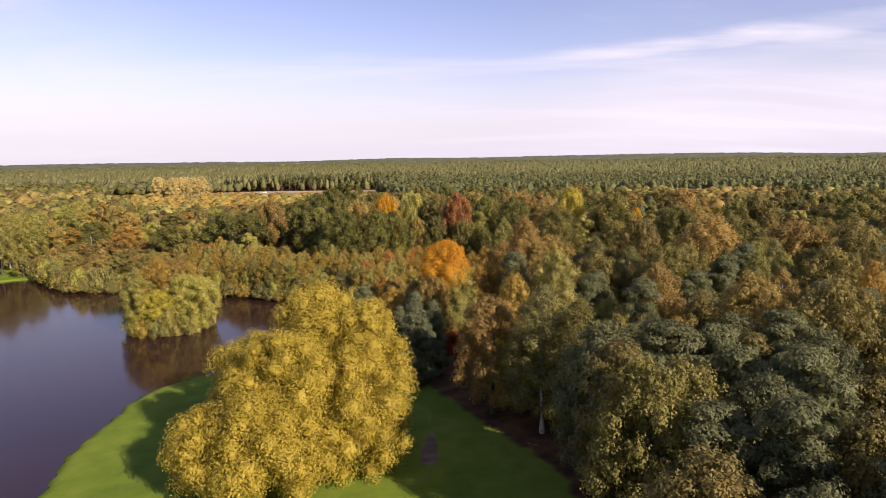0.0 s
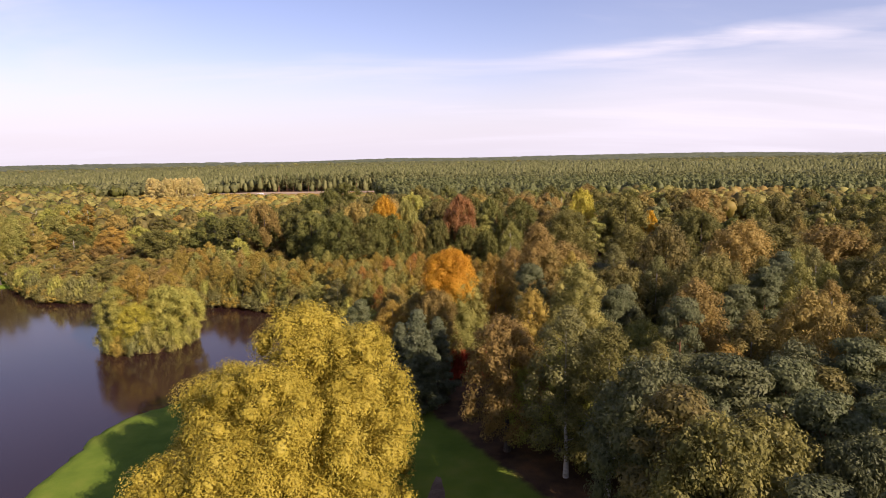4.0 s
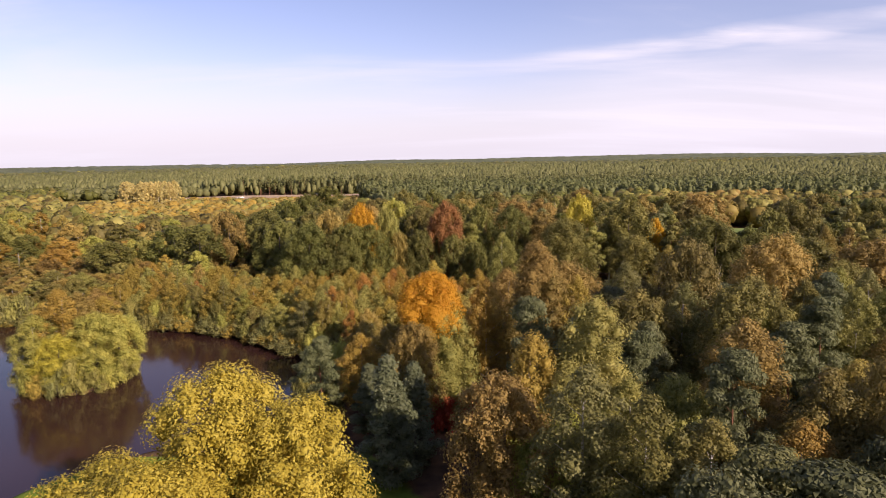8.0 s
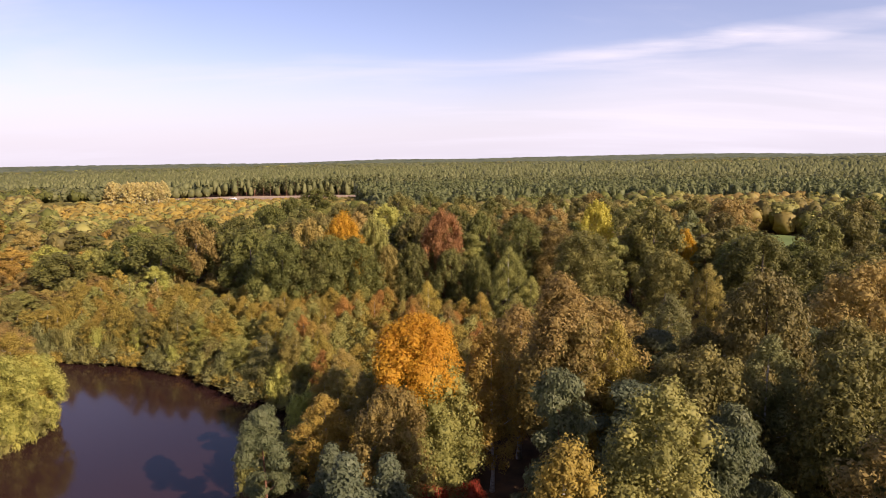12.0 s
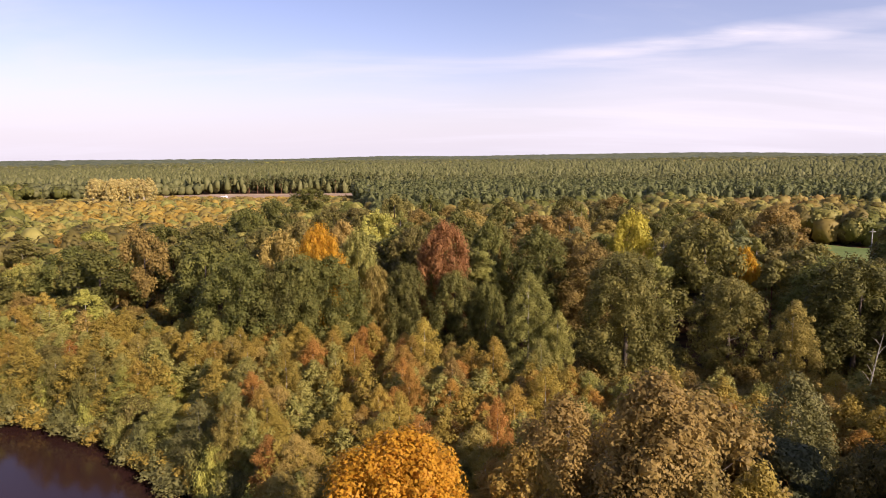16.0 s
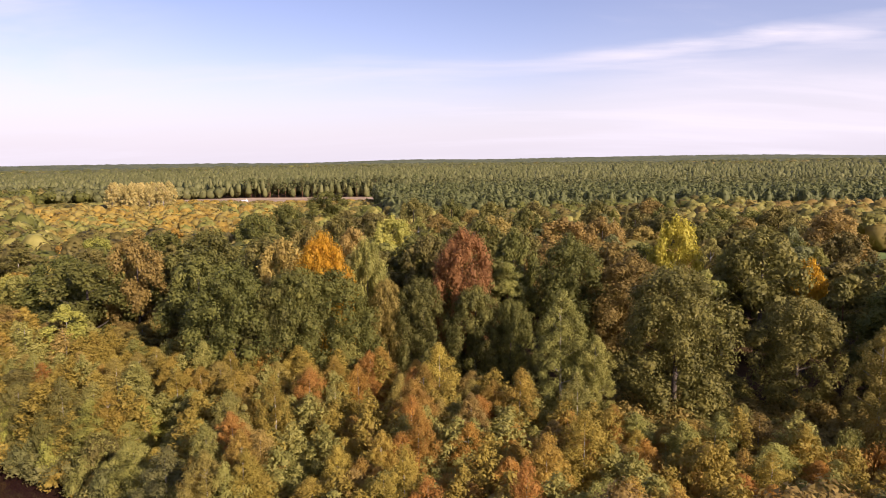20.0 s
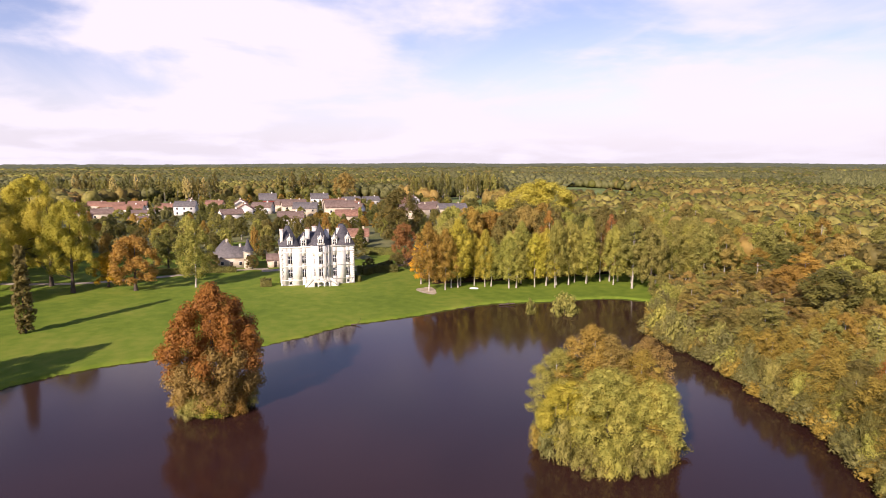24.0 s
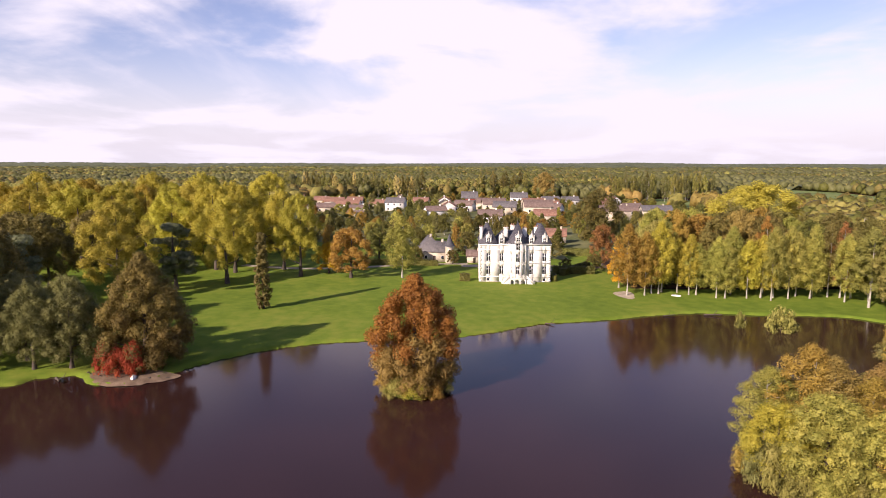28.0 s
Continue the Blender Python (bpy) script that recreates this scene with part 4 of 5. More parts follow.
def joined(name, kind, n, x0, x1, y0, y1, inside, gap, widths, heights, tone, label, seed):
    """Many small trees or bushes of one kind that nobody could count, joined."""
    rng = random.Random(seed)
    g, spots, meshes = Geo(), [], []
    for tk, cn, cf in PROTO[kind][2]:
        v = np.empty(len(cf.vertices) * 3, np.float32)
        cf.vertices.foreach_get("co", v)
        f = np.empty(len(cf.loops), np.int32)
        cf.loops.foreach_get("vertex_index", f)
        meshes.append((v.reshape(-1, 3), f.reshape(-1, 3)))
    tries = 0
    while len(spots) < n and tries < n * 40:
        tries += 1
        x, y = rng.uniform(x0, x1), rng.uniform(y0, y1)
        if inside(x, y) and all(math.hypot(x - a, y - b) > gap for a, b in spots):
            spots.append((x, y))
            v, f = meshes[len(spots) % len(meshes)]
            a, k, h = rng.uniform(0, 6.28), rng.uniform(*widths), rng.uniform(*heights)
            c, q = math.cos(a) * k, math.sin(a) * k
            g.add(np.c_[v[:, 0] * c - v[:, 1] * q + x, v[:, 0] * q + v[:, 1] * c + y, v[:, 2] * h + land(x, y)], t=f)
    tagged(new(name, g.mesh(name, LEAF[tone])), label, "woodland", kind="stuff")


joined("birch_thicket", "birch", 200, -90, 47, 38, 110, thicket, 1.6, (0.85, 1.25), (0.6, 0.95), "honey", "dense golden young birches between lake and oaks", 77)
joined("birch_thicket", "birch", 130, -90, 47, 38, 110, thicket, 1.6, (0.85, 1.25), (0.55, 0.9), "birchgreen", "dense dull green young birches between lake and oaks", 78)
joined("undergrowth", "bush", 150, 2, 70, 60, 90, lambda x, y: not thicket(x, y) or y > 68, 2.2, (0.9, 1.6), (0.7, 1.35), "brown", "low brown scrub at the foot of the oaks", 79)
joined("undergrowth", "bush", 130, -70, 30, 78, 108, lambda x, y: y > 84 - 0.3 * (x + 20), 2.4, (0.9, 1.6), (0.8, 1.5), "olive", "low olive scrub at the foot of the oaks", 80)
# dark bushes added where the ground behind the tree row is only in shade
joined("undergrowth", "bush", 110, -205, -179, 50, 122, lambda x, y: True, 2.2, (0.9, 1.5), (0.6, 1.2), "oak", "dark low scrub added as shade under the trees beside the lawn", 82)
joined("undergrowth", "bush", 130, 9, 60, -60, 44, lambda x, y: east(x, y), 2.6, (0.8, 1.4), (0.5, 1.1), "brown", "low brown scrub under the mixed wood", 81)
for tone, seed in (("birchgreen", 83), ("honey", 84), ("willow", 85)):
    joined("undergrowth", "bush", 60, -128, -28, 44, 112, lambda x, y: dry(x, y, 0.2) and not dry(x, y, 3.4), 1.3, (0.8, 1.4), (0.5, 1.1), tone, "low bushes overhanging the water along the wooded bank", seed)
fill(13, 110, 8, 74, 45.5, 70, lambda x, y: True, lambda r, x, y: (r.choice(("birch", "bush")), r.choice(("copper", "honey", "amber", "brown", "birchgreen")), r.uniform(5.0, 8.5), r.uniform(2.2, 3.4)), "thicket", 0.45)


def mixed_wood(rng, x, y):
    q = rng.random()
    if q < 0.30:
        return "oak", rng.choice(("olive", "olive", "brown", "oak")), rng.uniform(16, 21), rng.uniform(5.0, 7.2)
    if q < 0.62:
        return "airy", rng.choice(("brown", "birchgreen", "birchgreen", "willow", "olive", "honey")), rng.uniform(15, 19.5), rng.uniform(3.4, 4.6)
    if q < 0.80:
        return "pine", rng.choice(("scots", "scots", "scots", "bluepine")), rng.uniform(15, 18.5), rng.uniform(3.2, 4.6)
    return "oak", rng.choice(("birch", "olive", "birchgreen", "brown")), rng.uniform(13, 18), rng.uniform(3.4, 5.0)


def glade(x, y):
    """The strip through which the sun reaches the red shrubs."""
    s = (x + 7.1) * 0.73 - (y - 21.3) * 0.68
    return 2 < s < 34 and abs((x + 7.1) * 0.68 + (y - 21.3) * 0.73) < 4.2


# extra trees along the wood's edge, some unseen, added to shade the lawn
fill(15, 46, 8.1, 31, -96, -18, lambda x, y: True, lambda r, x, y: (r.choice(("pine", "pine", "oak")), r.choice(("scots", "scots", "pine", "olive")), r.uniform(16, 19), r.uniform(3.8, 5.2)), "wood", 0.5)
fill(6, 245, -28, 109, -76, 76, lambda x, y: east(x, y) and not glade(x, y), mixed_wood, "wood", 0.55)


def clearway(x, y):
    """The low ground before the small meadow."""
    return 26 < math.degrees(math.atan2(x, y)) < 34 and math.hypot(x, y) > 118


def behind(x, y):
    line = 105.5 - 0.1 * x if x > -49 else 111.5 + 0.15 * (-49 - x)
    if clearway(x, y):
        return False
    return y > line and math.hypot(x, y) < 215 and not (y < 118 and -20 < x < -90)


def oakwood(rng, x, y):
    q = rng.random()
    if x < -75:
        return rng.choice(("oak", "airy")), rng.choice(("birchgreen", "birch", "olive", "oak", "amber", "lime")), rng.uniform(10, 16), rng.uniform(4, 6.5)
    if q < 0.72:
        return "oak", rng.choice(("oak", "oak", "olive", "olive", "brown")), rng.uniform(16, 22), rng.uniform(6.0, 8.6)
    return rng.choice(("airy", "pine")), rng.choice(("birchgreen", "olive", "pine")), rng.uniform(16, 20), rng.uniform(3.6, 4.8)


fill(7, 190, -185, 150, 96, 215, behind, oakwood, "far", 0.52)
fill(14, 45, 44, 130, 76, 135, lambda x, y: not clearway(x, y), oakwood, "far", 0.55)


# bushes along the north bank and under the trees
def bank(x, y):
    d = float(shore_distance(np.array([x]), np.array([y]))[0])
    return 0.6 < d < 4.5 and y > 28 and x > -138


fill(8, 125, -140, -18, 28, 104, bank, lambda r, x, y: ("bush", r.choice(("birchgreen", "olive", "willow", "lime")), r.uniform(3.8, 6.5), r.uniform(1.9, 3.0)), "shore", 0.35)
fill(9, 110, -145, -62, 82, 125, lambda x, y: dry(x, y, 3), lambda r, x, y: (r.choice(("airy", "oak")), r.choice(("birchgreen", "olive", "birch", "brown")), r.uniform(5.5, 9), r.uniform(3.0, 4.6)), "far", 0.5)
fill(10, 24, -14, 39, -22, 47, east, lambda r, x, y: ("bush", r.choice(("brown", "olive", "birchgreen")), r.uniform(3, 5), r.uniform(2, 3)), "wood", 0.4)
for k in range(6):
    tree("bush", "red", -9.8 + k * 1.2, 19.7 + 0.8 * (k % 2), 4.0 + 0.4 * (k % 3), 1.8)
# the pale stand by the cleared field
rr = random.Random(3)
for k in range(34):
    tree("airy", "straw", -275 + rr.uniform(0, 43), 432 + rr.uniform(0, 36), rr.uniform(18, 21), rr.uniform(4.2, 5.5), "far")


# ---- the park ----
for k in range(18):
    a, b = divmod(k, 6)
    tree("plane", rr.choice(("planegreen", "planegreen", "planegreen", "plane")), -205 - 17 * a + rr.uniform(-3, 3), -76 - 17 * b + rr.uniform(-4, 4), rr.uniform(25, 29), rr.uniform(9.5, 11.5), "lawn", "plane trees of the park")
for x, y, h, r in ((-198, -70, 26, 8), (-204, -56, 26, 7.5), (-180, -66, 25, 8.5), (-158, -86, 25, 9.5), (-192, -47.5, 25.5, 7.5), (-285, -190, 30, 11), (-300, -120, 30, 10), (-320, -95, 30, 10), (-310, -150, 30, 10)):
    tree("plane", "planegreen", x, y, h, r, "lawn", "plane trees of the park")
fill(11, 26, -330, -120, -230, -92, lambda x, y: x < -0.6 * y - 60 or y < -120, lambda r, x, y: (r.choice(("plane", "oak")), r.choice(("planegreen", "oak", "planegreen")), r.uniform(18, 27), r.uniform(7, 10)), "lawn", 0.55)
tree("cedar", "bluepine", -171, -77, 18.5, 7.5, "lawn")
tree("cedar", "bluepine", -137, -98, 19, 8.5, "lawn")
# oaks largely out of view, added to shade the left of the lawn
for x, y in ((-118, -99), (-128, -108), (-146, -112), (-158, -108), (-170, -112), (-150, -124), (-134, -122), (-182, -106), (-176, -124), (-112, -90)):
    tree("oak", "olive", x, y, 21 + (x + y) % 3, 7.5, "lawn")
for x, y, h in ((-105, -66, 11.5), (-110, -69, 13), (-104, -72, 12.5), (-108, -76, 13.5), (-112, -80, 13), (-104, -80, 11.5)):
    tree("oak", "willow", x, y, h + 2.5, 5.0, "shore")
# taller unseen oaks, added to throw shade behind the shore trees
for x, y, h in ((-101, -85, 23), (-104, -94, 24), (-108, -102, 22), (-119, -90, 24), (-126, -98, 23)):
    tree("oak", "olive", x, y, h, 6.8, "lawn")
tree("spire", "olive", -148, -45.5, 18.5, 2.1, "lawn")
tree("oak", "amber", -190, -31.5, 15.5, 7.2, "lawn")
tree("oak", "gold", -198, -40.0, 10, 4.6, "lawn")
tree("limeTree", "lime", -190, -16.0, 19, 5.6, "lawn")
tree("oak", "oak", -222, -27, 12, 6.0, "lawn")
tree("oak", "olive", -262, 58, 24, 9.5, "lawn")
tree("oak", "rust", -214, 49.5, 14.5, 4.6, "lawn")
for x, y, h, r in ((-219, -14, 6, 3.4), (-218, -1, 5, 2.6), (-206, 36, 4, 2.2), (-231, 4, 10, 4.4), (-236, 18, 11, 5), (-228, 34, 8, 4)):
    tree("oak", "olive", x, y, h, r, "lawn")
for k in range(21):
    x = -171 + 0.34 * k + rr.uniform(-4.0, 3.2)
    y = 47.5 + k * 2.7 + rr.uniform(-1.5, 1.5)
    tones = ("amber", "plane", "planegreen") if k < 2 else ("planegreen", "lime", "planegreen", "lime") if k < 7 else ("lime", "planegreen", "birchgreen", "honey", "lime", "olive", "lime")
    tree("limeTree", rr.choice(tones), x, y, rr.uniform(14.0, 20.5), rr.uniform(3.1, 4.7), "lawn", "row of trees along the lawn")
tree("airy", "copper", -172.5, 84, 21, 3.2, "lawn")
tree("airy", "orange", -178, 46.5, 12.5, 3.6, "lawn")
for k in range(24):
    tree("oak", rr.choice(("oak", "amber", "birchgreen", "olive", "birch", "lime", "olive")), -182 - 8 * (k % 4) + rr.uniform(-3, 3), 62 + 10 * (k // 4) + rr.uniform(-3, 3), rr.uniform(18, 22), rr.uniform(5.5, 7), "lawn")
tree("plane", "sunplane", -230, 107, 28.5, 16, "lawn")
for k in range(9):
    tree("limeTree", rr.choice(("lime", "olive", "birchgreen")), -166 + 1.6 * k + rr.uniform(-2, 2), 104 + 2.6 * k + rr.uniform(-1, 1), rr.uniform(16, 20), rr.uniform(4.4, 5.4), "lawn", "row of trees along the lawn")
tree("airy", "rust", -167, 101.5, 20, 3.4, "lawn")
fill(12, 55, -250, -140, 98, 180, lambda x, y: dry(x, y, 4), lambda r, x, y: (r.choice(("oak", "airy", "limeTree")), r.choice(("birchgreen", "honey", "lime", "olive", "birch", "birchgreen")), r.uniform(14, 19), r.uniform(4, 6)), "far", 0.55)
tree("bush", "birchgreen", -136.6, 71.6, 7, 3.6, "islet")
tree("bush", "birchgreen", -139.2, 63.9, 5, 1.6, "islet")
tree("oak", "olive", -203, 44.5, 5.5, 3.4, "lawn")


# ---- the white house by the lake ----
def wall_with_holes(g, x0, x1, z0, z1, holes, y0, y1):
    """A wall along x, from y0 to y1 thick, with holes (xa, xb, za, zb) right through it."""
    xs = sorted({x0, x1, *(h[0] for h in holes), *(h[1] for h in holes)})
    zs = sorted({z0, z1, *(h[2] for h in holes), *(h[3] for h in holes)})
    for a, b in zip(xs, xs[1:]):
        start = None
        for c, d in zip(zs, zs[1:]):
            hole = any(h[0] <= a and b <= h[1] and h[2] <= c and d <= h[3] for h in holes)
            if not hole:
                start = c if start is None else start
            if start is not None and (hole or d == zs[-1]):
                g.box((a, y0, start), (b, y1, c if hole else d))
                start = None
    return g


def casement(parent, x, z, w, h, m=None, cross=True):
    """A tall window: white frame with a stone cross, two panes and a sill."""
    m = m or Matrix()
    f = Geo()
    t = 0.09
    for a, b in (((-w / 2, 0.12, 0), (-w / 2 + t, 0.26, h)), ((w / 2 - t, 0.12, 0), (w / 2, 0.26, h)),
                 ((-w / 2, 0.12, 0), (w / 2, 0.26, t)), ((-w / 2, 0.12, h - t), (w / 2, 0.26, h))):
        f.box(a, b)
    if cross:
        f.box((-0.06, 0.10, 0), (0.06, 0.24, h))
        f.box((-w / 2, 0.10, h * 0.62), (w / 2, 0.24, h * 0.62 + 0.1))
    ob = part("window", f, WHITEPAINT, parent)
    ob.matrix_local = m @ Matrix.Translation((x, 0, z))
    for k in (-1, 1):
        part("pane", Geo().box((min(0, k * w / 2 * 0.93), 0.19, 0.06), (max(0, k * w / 2 * 0.93), 0.22, h - 0.06)), GLASS, ob)
    part("sill", Geo().box((-w / 2 - 0.12, -0.12, -0.14), (w / 2 + 0.12, 0.1, -0.004)), STONE, ob)
    return ob


def hip(x0, x1, y0, y1, z0, z1, rx, ry, over=0.25):
    """A steep hipped roof with a small flat top rx by ry."""
    cx, cy = (x0 + x1) / 2, (y0 + y1) / 2
    a, b, c, d = x0 - over, x1 + over, y0 - over, y1 + over
    g = Geo()
    g.add([(a, c, z0), (b, c, z0), (b, d, z0), (a, d, z0), (a, c, z0 + 0.18), (b, c, z0 + 0.18), (b, d, z0 + 0.18), (a, d, z0 + 0.18),
           (cx - rx, cy - ry, z1), (cx + rx, cy - ry, z1), (cx + rx, cy + ry, z1), (cx - rx, cy + ry, z1)],
          [(0, 3, 2, 1), (0, 1, 5, 4), (1, 2, 6, 5), (2, 3, 7, 6), (3, 0, 4, 7), (4, 5, 9, 8), (5, 6, 10, 9), (6, 7, 11, 10), (7, 4, 8, 11), (8, 9, 10, 11)])
    return g


def stack(parent, x, y, z0, z1, w=1.3, d=0.8):
    g = Geo().box((x - w / 2, y - d / 2, z0), (x + w / 2, y + d / 2, z1))
    g.box((x - w / 2 - 0.12, y - d / 2 - 0.12, z1 + 0.004), (x + w / 2 + 0.12, y + d / 2 + 0.12, z1 + 0.25))
    ob = part("chimney", g, STONE, parent, "tall white stone chimney")
    for k in (-0.3, 0.3):
        part("chimney_pot", Geo().tube([(x + k, y, z1 + 0.25), (x + k, y, z1 + 0.75)], [0.15, 0.12], 8), TILE, ob)


def dormer(parent, x, y, z, w=1.7, tall=3.1, rich=1.0):
    """A stone dormer that rises from the eaves: window, gable and finial, with its own little slate roof."""
    g = Geo()
    wall_with_holes(g, x - w / 2, x + w / 2, z, z + tall * 0.62, [(x - w * 0.29, x + w * 0.29, z + 0.15, z + tall * 0.55)], y, y + 0.45)
    ob = part("dormer", g, STONE, parent, "carved white stone dormer")
    top = z + tall * 0.62
    for k, (q, h) in enumerate(((w / 2 + 0.12, 0.16), (w / 2 - 0.1, tall * 0.14), (w / 2 - 0.35, tall * 0.12), (w / 2 - 0.58, tall * 0.1))):
        q = max(q, 0.12)
        part("gable_step", Geo().box((x - q, y - 0.06 + 0.01 * k, top), (x + q, y + 0.42, top + h)), STONE, ob)
        top += h
    part("finial", Geo().box((x - 0.09, y + 0.05, top), (x + 0.09, y + 0.25, top + 0.7 * rich), taper=0.05), STONE, ob)
    for q in (-w / 2 + 0.05, w / 2 - 0.05):
        part("pinnacle", Geo().box((x + q - 0.12, y - 0.05, z + tall * 0.62), (x + q + 0.12, y + 0.2, z + tall * 0.62 + 0.9 * rich), taper=0.08), STONE, ob)
    part("pane", Geo().box((x - w * 0.29, y + 0.2, z + 0.15), (x + w * 0.29, y + 0.23, z + tall * 0.55)), GLASS, ob)
    part("mullion", Geo().box((x - 0.06, y + 0.12, z + 0.15), (x + 0.06, y + 0.198, z + tall * 0.55)).box((x - w * 0.29, y + 0.12, z + tall * 0.33), (x + w * 0.29, y + 0.196, z + tall * 0.33 + 0.1)), WHITEPAINT, ob)
    r = Geo()
    zt = z + tall * 0.92
    r.add([(x - w / 2, y + 0.46, z + tall * 0.55), (x + w / 2, y + 0.46, z + tall * 0.55), (x, y + 0.46, zt),
           (x - w / 2, y + 2.2, z + tall * 0.55), (x + w / 2, y + 2.2, z + tall * 0.55), (x, y + 3.0, zt)],
          [(0, 3, 5, 2), (1, 2, 5, 4), (0, 1, 4, 3)], [(0, 2, 1), (3, 4, 5)])
    part("dormer_roof", r, SLATE, ob)


def chateau():
    root = thing("chateau", pose(-184.8, 7.2, 0.9, 0, 0, 90), "white limestone chateau with steep blue slate roofs and stone dormers", "castle")
    W, D, E = 20.9, 13.0, 11.6
    cols = ((2.75, 1.25), (6.6, 1.15), (15.3, 1.15), (19.1, 1.25))
    rows = ((2.55, 2.5), (6.5, 2.35))
    holes = [(x - w / 2, x + w / 2, z, z + h) for x, w in cols for z, h in rows]
    cellar = [(x - 0.45, x + 0.45, 0.55, 1.45) for x, _ in (cols[0], cols[3])]
    g = Geo()
    wall_with_holes(g, 0, W, -0.5, E, holes + cellar, 0, 0.6)
    part("front_wall", g, STONE, root)
    for x, w in cols:
        for z, h in rows:
            casement(root, x, z, w, h)
    for a, b, c, d in cellar:
        casement(root, (a + b) / 2, c, b - a, d - c, cross=False)
    for name, a, b in (("side_wall", (0, 0.604, -0.5), (0.6, D - 0.6, E)), ("side_wall", (W - 0.6, 0.604, -0.5), (W, D - 0.6, E)), ("back_wall", (0, D - 0.596, -0.5), (W, D, E))):
        part(name, Geo().box(a, b), STONE, root)
    for z, h, q in ((1.75, 0.22, 0.08), (5.75, 0.24, 0.10), (9.75, 0.18, 0.08), (E - 0.42, 0.42, 0.22)):
        part("string_course", Geo().box((-q, -q, z), (W + q, 0, z + h)), STONE, root)
    part("plinth", Geo().box((-0.15, -0.15, -0.6), (W + 0.15, 0, 0.42)), SHADEDSTONE, root)
    for x in (0, W):
        for k in range(17):
            w = 0.55 if k % 2 else 0.8
            part("quoin", Geo().box((x - 0.05 if x else -0.05, -0.05, k * 0.62 + 0.45), (x + w if x == 0 else x + 0.05, 0, k * 0.62 + 1.0)) if x == 0 else
                 Geo().box((x - w, -0.05, k * 0.62 + 0.45), (x + 0.05, 0, k * 0.62 + 1.0)), STONE, root)
    # roofs
    part("roof", hip(0, 5.2, 0, D, E, 16.7, 0.5, 3.2), SLATE, root, "steep blue slate roof")
    part("roof", hip(W - 5.2, W, 0, D, E, 16.9, 0.5, 3.2), SLATE, root, "steep blue slate roof")
    part("roof", hip(5.0, W - 5.0, 0.4, D - 0.4, E + 0.004, 15.0, 3.4, 1.2), SLATE, root, "steep blue slate roof")
    for x, z in ((2.6, 16.7), (W - 2.6, 16.9)):
        part("ridge_finial", Geo().tube([(x, D / 2 - 3, z), (x, D / 2 - 3, z + 0.9), (x, D / 2 - 3, z + 1.5)], [0.14, 0.06, 0.02], 6), SLATE, root)
    stack(root, 0.55, 1.4, E - 0.2, 16.2, 0.85, 1.5)
    stack(root, 7.9, 3.0, E + 0.5, 15.9)
    stack(root, 13.4, 3.0, E + 0.5, 15.8)
    stack(root, 17.2, 5.5, E + 0.5, 15.8)
    stack(root, 10.4, 9.5, E + 0.5, 16.0)
    for x in (2.75, 6.6, 15.3, 19.1):
        dormer(root, x, -0.02, E + 0.05, 1.55, 2.9)
    # the stair tower on the front
    cx, cy, r = 11.2, 0.6, 2.75
    ang = [math.radians(a) for a in (180, 247.5, 292.5, 360)]
    pts = [(cx + r * math.cos(a), cy + (r * 1.1) * math.sin(a)) for a in ang]
    pts[0], pts[3] = (cx - r, 0.0), (cx + r, 0.0)
    for k, (p, q) in enumerate(zip(pts, pts[1:])):
        d = Vector((q[0] - p[0], q[1] - p[1], 0))
        L = d.length
        m = Matrix.Translation((p[0], p[1], 0)) @ Matrix.Rotation(math.atan2(d.y, d.x), 4, "Z")
        w = 1.15 if k == 1 else 0.8
        hs = [(L / 2 - w / 2, L / 2 + w / 2, z, z + h) for z, h in ((2.9, 2.3), (6.5, 2.35))]
        g = Geo()
        wall_with_holes(g, 0, L, -0.5, E + (1.0 if k == 1 else 0.2), hs + ([(L / 2 - w / 2, L / 2 + w / 2, 10.0, 11.9)] if k == 1 else []), 0, 0.45)
        ob = part("tower_wall", g, STONE, root)
        ob.matrix_local = m
        for a, b, c, e in hs + ([(L / 2 - w / 2, L / 2 + w / 2, 10.0, 11.9)] if k == 1 else []):
            casement(root, (a + b) / 2, c, b - a, e - c, m)
        for z in (5.75, 9.5):
            o = part("string_course", Geo().box((0, -0.1, z), (L, -0.003, z + 0.22)), STONE, root)
            o.matrix_local = m
    sp = Geo()
    ring = [(x + (x - cx) * 0.08, y - 0.12 if y < -0.2 else y, E + 0.2) for x, y in pts] + [(cx + r, 3.2, E + 0.2), (cx - r, 3.2, E + 0.2)]
    n = len(ring)
    sp.add(ring + [(cx, 0.9, 18.2)], t=[(k, (k + 1) % n, n) for k in range(n)])
    part("tower_roof", sp, SLATE, root, "tall pointed blue slate spire")
    part("finial", Geo().tube([(cx, 0.9, 18.0), (cx, 0.9, 18.6), (cx, 0.9, 19.2)], [0.14, 0.07, 0.02], 6), SLATE, root)
    f = pts[1][1] - 0.12
    dormer(root, cx, f, E + 0.7, 1.6, 2.4, 1.2)
    # the raised porch with its arches and two flights of steps
    porch = part("porch", Geo().box((7.6, -5.2, 1.75), (14.8, -2.4, 2.05)), STONE, root, "raised stone porch over three arches")
    for x in (7.8, 9.55, 12.05, 14.3):
        part("pier", Geo().box((x - 0.22, -5.1, -0.5), (x + 0.22, -4.6, 1.74)), STONE, porch)
    for x, w in ((8.68, 1.31), (10.8, 2.06), (13.2, 1.8)):
        a = Geo()
        bow = [(x - w / 2 * math.cos(k * math.pi / 8), 1.05 + 0.6 * math.sin(k * math.pi / 8)) for k in range(9)]
        k = np.arange(8) * 4
